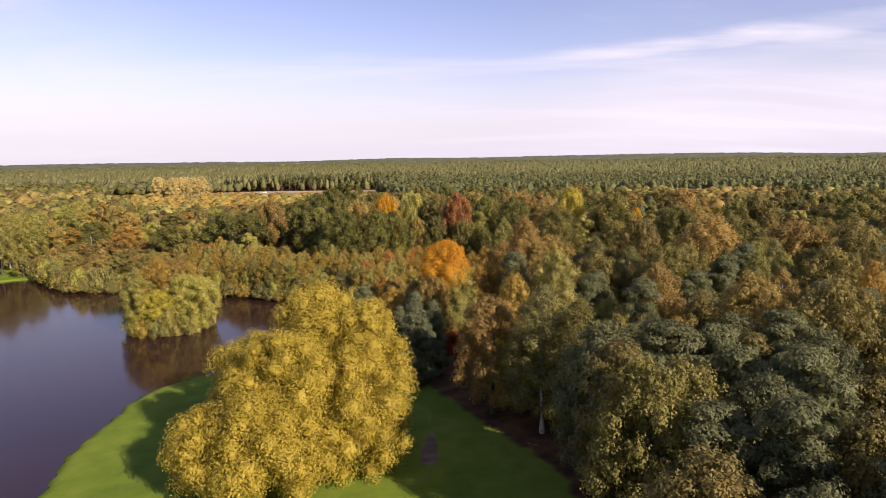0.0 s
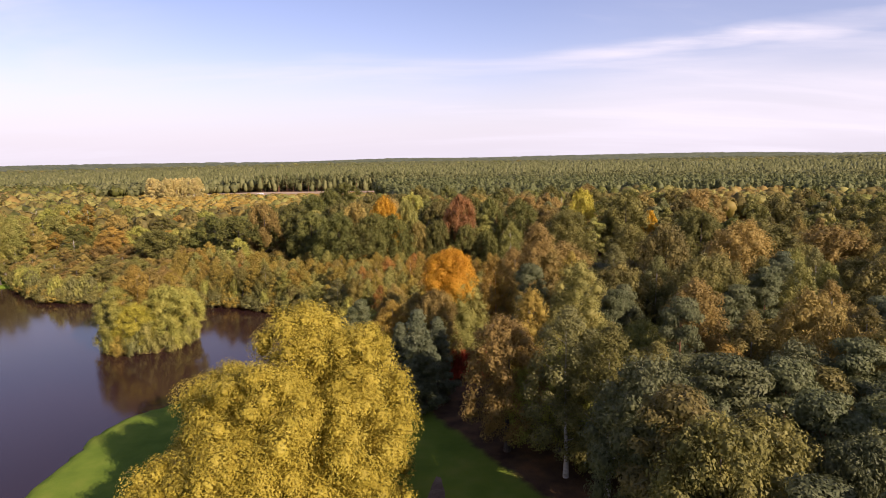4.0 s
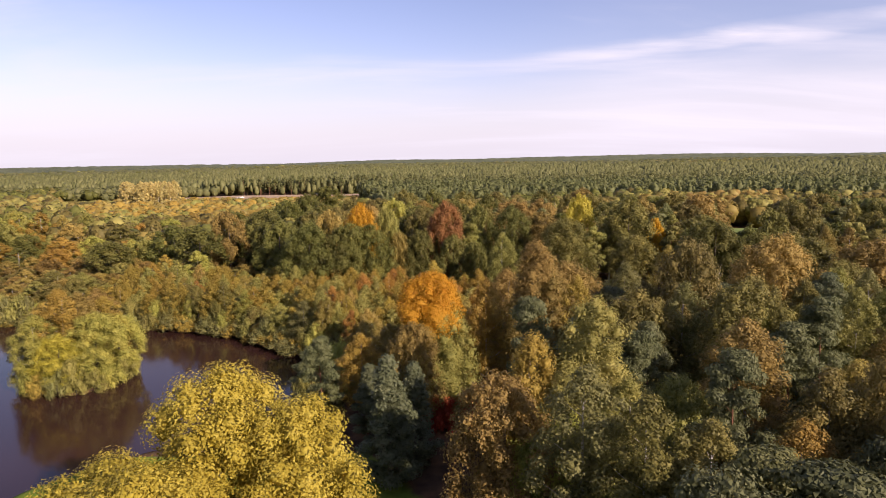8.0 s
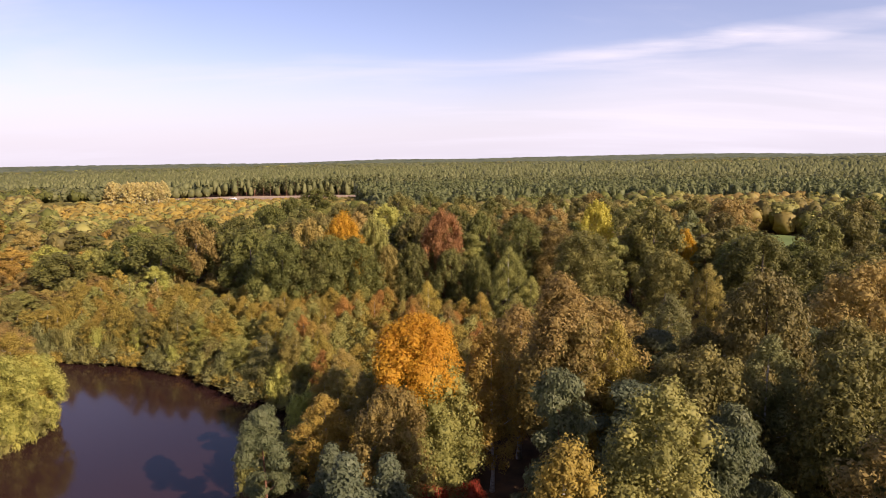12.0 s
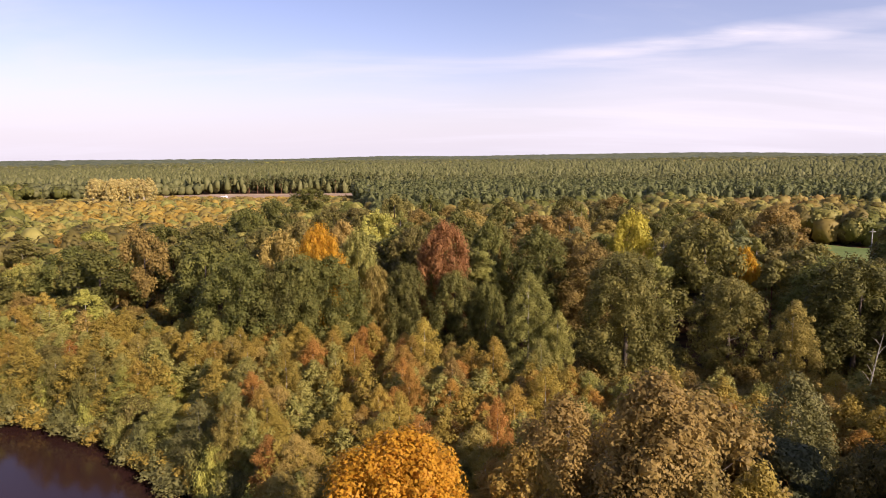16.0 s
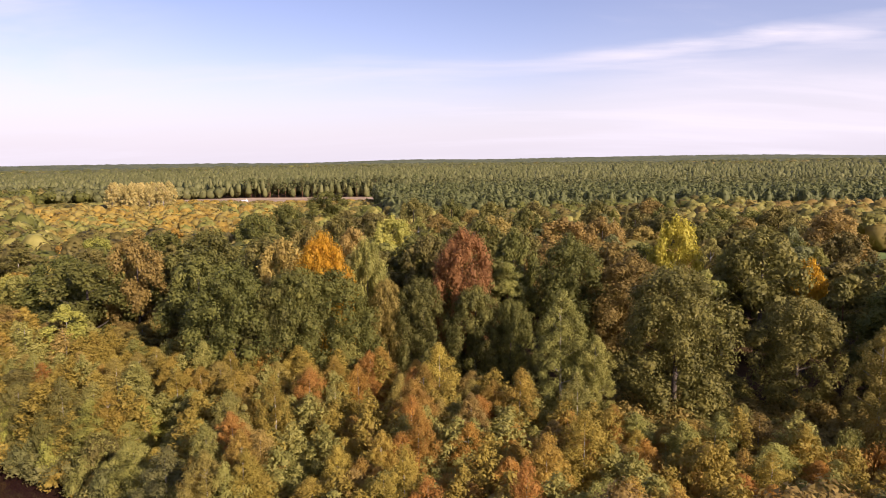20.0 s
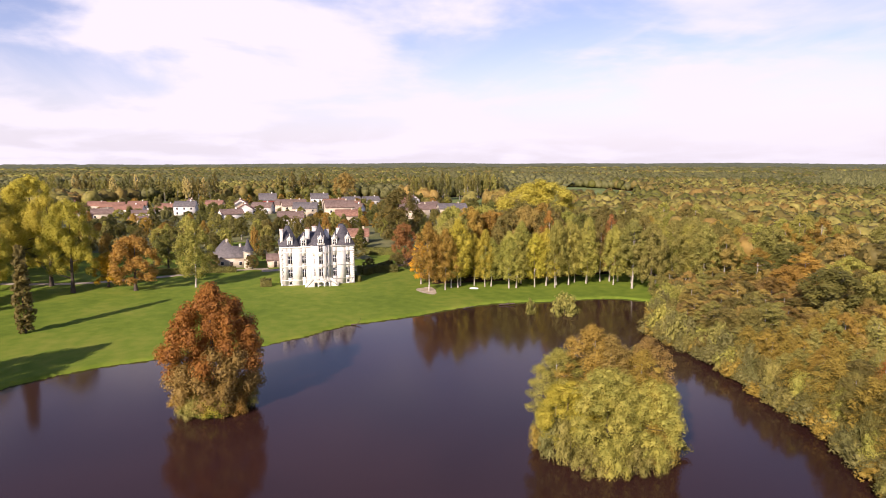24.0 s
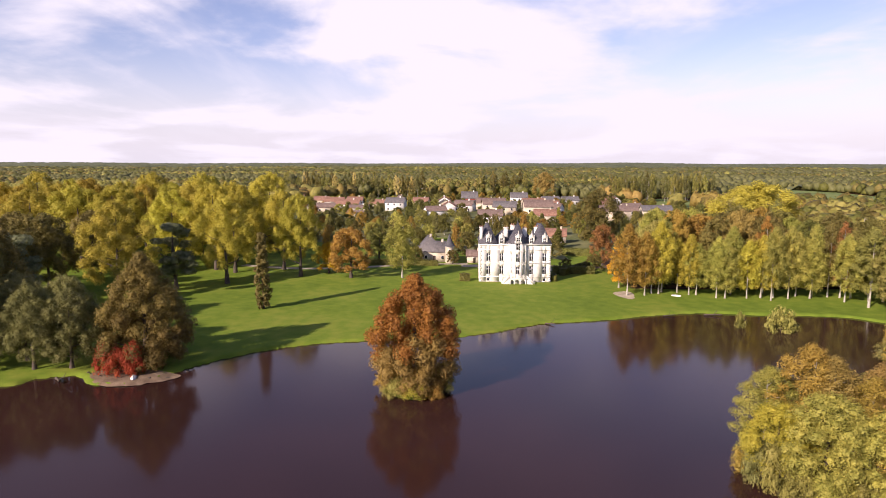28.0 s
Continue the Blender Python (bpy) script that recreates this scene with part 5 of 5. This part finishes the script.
        a.add([p for q, z in bow for p in ((q, -5.0, z), (q, -5.0, 1.745), (q, -4.7, z), (q, -4.7, 1.745))],
              np.concatenate([np.c_[k, k + 4, k + 5, k + 1], np.c_[k + 2, k + 3, k + 7, k + 6], np.c_[k, k + 2, k + 6, k + 4], np.c_[k + 1, k + 5, k + 7, k + 3]]))
        part("arch", a, STONE, porch)
    part("back_wall", Geo().box((7.7, -2.9, -0.5), (14.7, -2.6, 1.745)), SHADEDSTONE, porch)
    for side in (-1, 1):
        x0 = 7.6 if side < 0 else 14.8
        flight = part("stairs", Geo().box((min(x0, x0 + side * 0.02), -4.9, -0.4), (max(x0, x0 + side * 0.02), -3.2, 2.0)), STONE, root, "flight of stone steps down to the lawn")
        for k in range(11):
            a, b = x0 + side * (0.02 + 0.3 * k), x0 + side * (0.02 + 0.3 * (k + 1))
            part("step", Geo().box((min(a, b), -4.8, -0.4), (max(a, b), -3.3, 1.87 - 0.17 * k)), STONE, flight)
        rail = Geo()
        for y in (-4.95, -3.25):
            rail.add([(x0, y, 2.1), (x0 + side * 3.4, y, 0.3), (x0 + side * 3.4, y, 0.95), (x0, y, 2.9), (x0, y + 0.14, 2.1), (x0 + side * 3.4, y + 0.14, 0.3), (x0 + side * 3.4, y + 0.14, 0.95), (x0, y + 0.14, 2.9)],
                     [(0, 1, 2, 3), (4, 7, 6, 5), (3, 2, 6, 7), (0, 4, 5, 1), (0, 3, 7, 4), (1, 5, 6, 2)])
        part("parapet", rail, STONE, flight)
    top = Geo().box((7.6, -5.2, 2.85), (14.8, -5.0, 2.98))
    part("handrail", top, STONE, porch)
    for k in range(24):
        x = 7.75 + k * 0.3
        part("baluster", Geo().tube([(x, -5.1, 2.05), (x, -5.1, 2.3), (x, -5.1, 2.6), (x, -5.1, 2.85)], [0.06, 0.10, 0.06, 0.08], 6), STONE, porch)

    slim = Matrix.Translation((11.2, -2.4, 0)) @ Matrix.Diagonal((0.68, 0.6, 1, 1)) @ Matrix.Translation((-11.2, 2.4, 0))
    for ob in [porch] + [c for c in root.children if c.name.startswith("stairs")]:
        ob.matrix_local = slim


chateau()


# ---- houses ----
def house(x, y, turn, w, d, h, rise, wall, roof, label, group="houses of the village", wins=3, floors=1, hipped=0.0, name="house"):
    """A gabled or hipped house with overhanging roof, windows with shutters, a door and a chimney."""
    root = thing(name, pose(x, y, 1.0, 0, 0, turn) @ Matrix.Scale(1.12 if group else 1.0, 4), label, "house", group)
    g = Geo().box((-w / 2, -d / 2, -0.5), (w / 2, d / 2, h))
    if hipped == 0:
        g.add([(-w / 2, -d / 2, h), (-w / 2, d / 2, h), (-w / 2, 0, h + rise), (w / 2, -d / 2, h), (w / 2, d / 2, h), (w / 2, 0, h + rise)], t=[(0, 2, 1), (3, 4, 5)])
    part("wall", g, wall, root)
    o, k = 0.4, hipped * w / 2
    r = Geo()
    for lift in (0.02, 0.22):
        r.add([(-w / 2 - o, -d / 2 - o, h - 0.15 + lift), (w / 2 + o, -d / 2 - o, h - 0.15 + lift), (w / 2 + o - k, 0, h + rise + lift), (-w / 2 - o + k, 0, h + rise + lift),
               (-w / 2 - o, d / 2 + o, h - 0.15 + lift), (w / 2 + o, d / 2 + o, h - 0.15 + lift)], [(0, 1, 2, 3), (5, 4, 3, 2)], [(0, 3, 4), (1, 5, 2)] if hipped else ())
    part("roof", r, roof, root)
    part("chimney", Geo().box((w * 0.22, -0.4, h + rise * 0.5), (w * 0.22 + 0.7, 0.4, h + rise + 0.9)), wall if wall != REDPAINT else STONE, root)
    for side in (-1, 1):
        for f in range(floors):
            for k in range(wins):
                px, pz = -w / 2 + (k + 0.5) * w / wins, 0.95 + f * 2.7
                win = part("window", Geo().box((px - 0.55, side * (d / 2 + 0.03) - 0.03, pz), (px + 0.55, side * (d / 2 + 0.03) + 0.03, pz + 1.3)), WHITEPAINT, root)
                part("pane", Geo().box((px - 0.46, side * (d / 2 + 0.07) - 0.012, pz + 0.09), (px + 0.46, side * (d / 2 + 0.07) + 0.012, pz + 1.21)), GLASS, win)
    for side in (-1, 1):
        win = part("window", Geo().box((side * (w / 2 + 0.03) - 0.03, -0.5, 1.0), (side * (w / 2 + 0.03) + 0.03, 0.5, 2.3)), WHITEPAINT, root)
        part("pane", Geo().box((side * (w / 2 + 0.07) - 0.012, -0.42, 1.08), (side * (w / 2 + 0.07) + 0.012, 0.42, 2.22)), GLASS, win)
    part("door", Geo().box((-0.5, -d / 2 - 0.09, 0.0), (0.5, -d / 2 - 0.064, 2.1)), DARKWOOD, root)
    return root


def lodge():
    """The small lodge beside the drive: stone walls, slate roofs and a round turret."""
    house(-226, -7, 78, 9, 6, 3.6, 3.4, RENDERCREAM, GREYTILE, "small stone lodge with a steep slate roof by the drive", "", 3, 1, 0.3, "lodge")
    root = thing("turret", pose(-221.5, -2.2, 1.0), "round stone turret with a pointed slate cone roof", "tower")
    part("wall", Geo().tube([(0, 0, -0.5), (0, 0, 5.6)], [1.5, 1.5], 14), RENDERCREAM, root)
    part("cornice", Geo().tube([(0, 0, 5.6), (0, 0, 5.9)], [1.7, 1.8], 14), STONE, root)
    part("roof", Geo().tube([(0, 0, 5.88), (0, 0, 7.4), (0, 0, 10.2)], [1.95, 1.1, 0.03], 14), SLATE, root)
    for z in (1.2, 3.6):
        win = part("window", Geo().box((1.42, -0.4, z), (1.56, 0.4, z + 1.3)), STONE, root)
        part("pane", Geo().box((1.561, -0.3, z + 0.1), (1.58, 0.3, z + 1.2)), GLASS, win)
    house(-236, -10, 20, 7, 6, 3.4, 4.4, RENDERCREAM, GREYTILE, "slate-roofed outbuilding of the lodge", "", 2, 1, 0.5, "outbuilding")
    house(-222, 6.5, 88, 5, 4, 2.6, 1.8, RENDERCREAM, TILEBROWN, "low brown-roofed shed beside the lodge", "", 1, 1, 0.0, "shed")


lodge()
TILED = "village house with a terracotta tiled roof"
for x, y, turn, w, d, h, rise, wall, roof, label in (
        (-520, -112, 70, 12, 8, 3.2, 2.6, RENDERCREAM, TILE, TILED), (-500, -98, 95, 14, 8, 3.4, 2.8, RENDERWHITE, TILE, TILED),
        (-470, -82, 85, 16, 9, 3.4, 2.8, RENDERWHITE, TILE, TILED), (-430, -68, 92, 13, 9, 3.6, 1.6, RENDERWHITE, TILEBROWN, "white flat-roofed village hall"),
        (-455, -45, 80, 12, 8, 5.4, 3.0, RENDERWHITE, GREYTILE, "white two-storey house with a slate roof"), (-480, -60, 60, 12, 8, 3.2, 2.6, RENDERCREAM, TILE, TILED),
        (-440, -92, 100, 11, 8, 3.2, 2.6, RENDERCREAM, TILEBROWN, TILED), (-395, -62, 88, 12, 6, 3.0, 1.2, RENDERCREAM, TILEBROWN, "long low shed with a brown roof"),
        (-505, -30, 75, 11, 8, 3.2, 2.8, RENDERCREAM, TILE, TILED), (-545, -140, 90, 13, 8, 3.2, 2.6, RENDERWHITE, TILE, TILED)):
    house(x, y, turn, w, d, h, rise, wall, roof, label, floors=2 if h > 5 else 1)
for x, y, turn, w, d, h, rise, wall, roof, label in (
        (-500, 8, 90, 11, 10, 6.0, 4.4, REDPAINT, GREYTILE, "red brick house with a steep slate roof"), (-470, 20, 85, 13, 8, 4.6, 3.0, RENDERCREAM, TILEBROWN, TILED),
        (-440, 24, 95, 14, 9, 5.6, 3.4, RENDERCREAM, TILEBROWN, "cream two-storey house with a brown roof"), (-415, 30, 80, 13, 9, 5.4, 3.2, RENDERCREAM, GREYTILE, TILED),
        (-450, 4, 70, 12, 8, 4.2, 3.0, RENDERWHITE, TILEBROWN, TILED), (-520, 48, 90, 12, 9, 5.6, 3.4, RENDERWHITE, GREYTILE, "white two-storey house with a slate roof"),
        (-480, 55, 100, 14, 8, 4.2, 2.8, RENDERCREAM, TILE, TILED), (-455, 64, 84, 12, 8, 4.0, 2.8, RENDERCREAM, TILE, TILED),
        (-525, 90, 95, 12, 8, 3.4, 2.6, RENDERWHITE, GREYTILE, TILED), (-420, 62, 60, 10, 8, 4.2, 3.0, RENDERWHITE, TILEBROWN, TILED)):
    house(x, y, turn, w, d, h, rise, wall, roof, label, floors=2 if h > 5 else 1)
for x, y, turn, w, d, h, rise, wall, roof, label in (
        (-388, 96, 92, 20, 9, 5.2, 2.8, RENDERCREAM, TILEBROWN, "long cream barn with a brown tiled roof"), (-392, 120, 90, 16, 9, 5.0, 2.8, RENDERCREAM, GREYTILE, "cream barn with a slate roof"),
        (-278, 43, 80, 8, 6, 3.0, 2.6, RENDERCREAM, TILE, "small stone outbuilding behind the hedge"), (-370, 50, 85, 11, 8, 4.0, 3.0, RENDERCREAM, TILE, TILED),
        (-360, 18, 90, 12, 8, 4.4, 3.0, RENDERWHITE, TILEBROWN, TILED), (-900, 200, 80, 14, 9, 3.2, 2.6, RENDERWHITE, TILE, TILED), (-880, 170, 95, 13, 9, 3.2, 2.6, RENDERWHITE, TILE, TILED),
        (-940, 150, 80, 14, 9, 3.2, 2.6, RENDERWHITE, TILE, TILED), (-860, 230, 90, 15, 9, 3.2, 2.6, RENDERWHITE, GREYTILE, TILED), (123, 180, 15, 9, 8, 4.2, 3.6, RENDERWHITE, TILEBROWN, "white gabled cottage in the wood")):
    house(x, y, turn, w, d, h, rise, wall, roof, label, floors=2 if h > 5 else 1)
house(-404, 50, 92, 16, 10, 6.4, 3.6, RENDERCREAM, TILEBROWN, "large cream two-storey house with a brown roof", floors=2)
hr = random.Random(44)
for k in range(24):
    x, y = -415 - 30 * (k // 6) + hr.uniform(-9, 9), -98 + 40 * (k % 6) + 12 * (k // 6 % 2) + hr.uniform(-8, 8)
    if any(math.hypot(x - o.location.x, y - o.location.y) < 15 for o in scene.objects if o.name.startswith("house")):
        continue
    roof = hr.choice((TILE, TILE, TILEBROWN, TILEBROWN, GREYTILE))
    house(x, y, hr.choice((88, 5, 72, 15, 110, 0)), hr.uniform(10, 14), hr.uniform(7.5, 9), hr.uniform(3.2, 4.8), hr.uniform(2.4, 3.4), hr.choice((RENDERCREAM, RENDERWHITE)), roof,
          "village house with a grey slate roof" if roof is GREYTILE else TILED)
house(-198, 510, 20, 5, 4, 2.2, 0.9, WHITEPAINT, WHITEPAINT, "small white hut in the cleared field", "", 1, 1, 0.0, "hut")

# trees among the houses and beyond
vr = random.Random(21)
HOUSES = [(o.location.x, o.location.y) for o in scene.objects if o.name.startswith(("house", "lodge", "turret", "outbuilding"))]
for k in range(760):
    x, y = vr.uniform(-600, -246), vr.uniform(-150, 165)
    r = vr.uniform(3.0, 5.2)
    if any(math.hypot(x - a - 6, y - b) < 8 for a, b in HOUSES) or not free(x, y, r, 0.62):
        continue
    tree(vr.choice(("oak", "oak", "limeTree", "fir", "bush")), vr.choice(("olive", "birchgreen", "oak", "oak", "lime", "willow", "amber")), x, y, vr.uniform(4.5, 8.5) + (2.5 if x > -330 else 0), r * 0.85, "village")
for x0, y0, y1, n, tones in ((-560, 134, 171, 16, ("birchgreen", "willow", "olive")), (-565, 178, 224, 18, ("birchgreen", "willow")), (-610, -175, -30, 30, ("straw", "birchgreen", "olive", "willow")), (-640, 20, 70, 9, ("olive", "birchgreen"))):
    for k in range(n):
        tree("airy", vr.choice(tones), x0 - 9 * (k % 2) + vr.uniform(-2, 2), y0 + (y1 - y0) * k / n + vr.uniform(-2, 2), vr.uniform(20, 26), vr.uniform(3.0, 4.2), "far", "tall poplars beyond the village")
tree("oak", "birch", -556, 73, 26, 10, "far")
for k in range(56):
    tree("pine", "pine", -228 + (k // 2) * 7.6 + vr.uniform(-2, 2), 592 + 7 * (k % 2) + vr.uniform(-2, 2), vr.uniform(17, 20), vr.uniform(3.0, 3.8), "far", "pines behind the cleared field")


# ---- the park's small things ----
def hedge(x0, y0, x1, y1, w, h, tone="oak"):
    """A clipped hedge: a rough heart and leaves over it."""
    rng = np.random.default_rng(int(abs(x0 * 7 + y0)))
    L = math.hypot(x1 - x0, y1 - y0)
    root = thing("hedge", pose(x0, y0, 0.95, 0, 0, math.degrees(math.atan2(y1 - y0, x1 - x0))), "clipped dark green hedge beside the chateau", "hedge")
    g = Geo().box((0, -w / 2 + 0.15, -0.2), (L, w / 2 - 0.15, h - 0.15))
    n = int(60 * (L * (w + 2 * h)) / 4)
    side = rng.choice(3, n, p=[w / (w + 2 * h), h / (w + 2 * h), h / (w + 2 * h)])
    at = np.c_[rng.uniform(0, L, n), rng.uniform(-w / 2, w / 2, n), rng.uniform(0, h, n)]
    out = np.zeros((n, 3))
    at[side == 0, 2], out[side == 0, 2] = h, 1
    at[side == 1, 1], out[side == 1, 1] = -w / 2, -1
    at[side == 2, 1], out[side == 2, 1] = w / 2, 1
    leaves(g, rng, at + rng.normal(0, 0.06, (n, 3)), out, 0.4)
    part("foliage", g, LEAF[tone], root)


for a in ((-186, 1.5, -186, 4.6, 2.6, 2.4), (-200, 31, -200, 44, 2.2, 2.6), (-193, 29.5, -186, 29.5, 1.6, 2.0), (-210, 44, -196, 33, 1.8, 2.4), (-216, -34, -214, -6, 2.0, 2.0), (-240, 40, -236, 58, 2.0, 3.0)):
    hedge(*a)


def strip(name, pts, w, mat, label, category, lift=0.03):
    """A path of even width laid on the ground."""
    g = Geo()
    p = np.array(pts, float)
    d = np.gradient(p, axis=0)
    nrm = unit(np.c_[-d[:, 1], d[:, 0]])
    k = np.arange(len(p) - 1)
    a, b = p + nrm * w / 2, p - nrm * w / 2
    z = np.array([[land(*q) + lift for q in a], [land(*q) + lift for q in b]])
    g.add(np.r_[np.c_[a, z[0]], np.c_[b, z[1]]], np.c_[k, k + len(p), k + len(p) + 1, k + 1])
    tagged(new(name, g.mesh(name, mat)), label, category, kind="structure")


t = np.linspace(0, 1, 30)
strip("path", np.c_[-212 + 6 * np.sin(t * 5), -72 + 76 * t], 3.2, SAND, "pale gravel drive across the park", "path")
strip("path", np.c_[-214 + 8 * t * t, 2 + 30 * t], 5.0, SAND, "pale gravel drive beside the chateau", "path", 0.05)
strip("path", np.c_[-214 + 2 * np.sin(t * 3), 30 + 34 * t], 3.5, EARTH, "brown earth drive beside the hedge", "path", 0.04)


def patch(x, y, a, b, mat, label, seed):
    rng = np.random.default_rng(seed)
    n = 28
    t = np.linspace(0, 2 * np.pi, n, endpoint=False)
    w = 1 + 0.15 * np.sin(3 * t + seed) + rng.uniform(-0.08, 0.08, n)
    px, py = x + a * w * np.cos(t), y + b * w * np.sin(t)
    g = Geo()
    rings = np.concatenate([np.c_[x + (px - x) * u, y + (py - y) * u] for u in np.linspace(0.12, 1, 8)])
    i, k = [q.ravel() for q in np.meshgrid(np.arange(7), np.arange(n))]
    z = [max(0.03, land(p, q)) + 0.07 for p, q in rings]
    g.add(np.c_[rings, z], np.c_[i * n + k, i * n + n + k, i * n + n + (k + 1) % n, i * n + (k + 1) % n])
    g.add(np.c_[rings[:n], z[:n]], t=[(0, k, k + 1) for k in range(1, n - 1)])
    tagged(new("bare_patch", g.mesh("bare_patch", mat)), label, "ground", kind="structure")


patch(-9.6, -16.5, 1.0, 4.4, EARTH, "worn strip of bare brown earth on the lawn", 3)
patch(-169, 46, 4.5, 2.6, SAND, "worn bare patch of pale earth on the lawn", 1)
patch(-101.2, -53.6, 3.6, 7.4, EARTH, "bare brown earth on the little point by the lake", 2)


def boat(x, y, turn, label):
    """A small rowing boat lying keel up on the grass."""
    root = thing("rowing_boat", pose(x, y, land(x, y), 0, 0, turn) @ Matrix.Scale(0.65, 4), label, "boat")
    g = Geo()
    rings = []
    for u in np.linspace(-1, 1, 9):
        w = 0.75 * (1 - abs(u) ** 2.4) + 0.04
        rings.append([(u * 1.9, w * math.cos(a), 0.62 * math.sin(a) * (1 - 0.35 * abs(u) ** 2)) for a in np.linspace(0, math.pi, 7)])
    v = np.array(rings).reshape(-1, 3)
    g.add(v, [(r * 7 + c, r * 7 + c + 1, (r + 1) * 7 + c + 1, (r + 1) * 7 + c) for r in range(8) for c in range(6)])
    part("hull", g, WHITEPAINT, root)
    part("keel", Geo().box((-1.6, -0.03, 0.55), (1.6, 0.03, 0.68)), DARKWOOD, root)


boat(-168.5, 59.5, 70, "white rowing boat lying keel up under the trees")
boat(-100.2, -52.6, 20, "small white rowing boat drawn up on the point")


def log(x, y, turn, L, r):
    root = thing("log", pose(x, y, max(0.05, land(x, y)) + r * 0.6, 0, 0, turn), "fallen grey log lying at the water's edge", "log")
    part("trunk", Geo().tube([(0, 0, 0), (L * 0.5, 0.15, 0.1), (L, 0, 0.25)], [r, r * 0.8, r * 0.5], 7), BARK, root)
    part("branch", Geo().tube([(L * 0.5, 0.1, 0.1), (L * 0.7, 0.9, 0.7), (L * 0.75, 1.2, 1.4)], [r * 0.4, r * 0.25, r * 0.1], 5), BARK, root)


for a in ((-150.0, 60.0, 75, 4.0, 0.22), (-148.6, 50.0, 100, 3.0, 0.15), (-100.5, -66.0, 40, 3.2, 0.25), (-140.5, 21.0, 60, 2.4, 0.15)):
    log(*a)


def stones():
    rng = random.Random(12)
    for k in range(26):
        a = rng.uniform(0, 6.28)
        x, y = -104.5 + 5.4 * math.cos(a) * 0.8, -54 + 8.5 * math.sin(a)
        if x < -106 or not dry(x, y, -1.2):
            continue
        root = thing("stone", pose(x, y, max(0.02, land(x, y)), 0, 0, rng.uniform(0, 360)), "grey stone at the edge of the lake", "stone", "stones round the little point")
        v = ICO_V * np.array([0.35, 0.28, 0.2]) * rng.uniform(0.7, 1.3)
        part("rock", Geo().add(v, t=ICO_T), BARK, root)


stones()


def pole(x, y, h):
    root = thing("utility_pole", pose(x, y, 1.0), "pale utility pole with a crossbar beside the cottage", "pole")
    part("mast", Geo().tube([(0, 0, -0.5), (0, 0, h)], [0.16, 0.11], 8), SHADEDSTONE, root)
    part("crossbar", Geo().box((-0.9, -0.06, h - 0.8), (0.9, 0.06, h - 0.66)), SHADEDSTONE, root)


pole(112, 176, 13)


# leaning and dead birch trunks
def snag(x, y, h, lean, turn, r=0.2):
    root = thing("dead_birch", pose(x, y, land(x, y), 0, 0, turn), "bare pale dead birch trunk leaning over", "tree")
    pts = [(0, 0, -0.4), (lean * 0.3, 0.1, h * 0.4), (lean * 0.7, -0.1, h * 0.75), (lean, 0, h)]
    part("trunk", Geo().tube(pts, [r, r * 0.8, r * 0.5, r * 0.15], 7), WHITEBARK, root)
    rng = random.Random(int(x * 3 + y))
    for k in range(6):
        u = 0.4 + 0.09 * k
        p = Vector((lean * u, 0, h * u))
        q = p + Vector((rng.uniform(-1.6, 1.6), rng.uniform(-1.6, 1.6), rng.uniform(0.6, 2.0)))
        part("branch", Geo().tube([p, (p + q) / 2 + Vector((0, 0, 0.2)), q], [r * 0.3, r * 0.2, r * 0.05], 5), WHITEBARK, root)


for a in ((-162, 168, 15, 5, 30, 0.35), (-185, 172, 16, 6, 20, 0.35), (-150, 180, 14, 3, 200, 0.3), (-70.5, 38.4, 7.5, 4.0, 160, 0.12), (-14.0, 25.0, 13, 1.5, 40, 0.16), (-120, 150, 13, 2, 90, 0.25), (48, 74, 12, 1.6, 300, 0.13)):
    snag(*a)
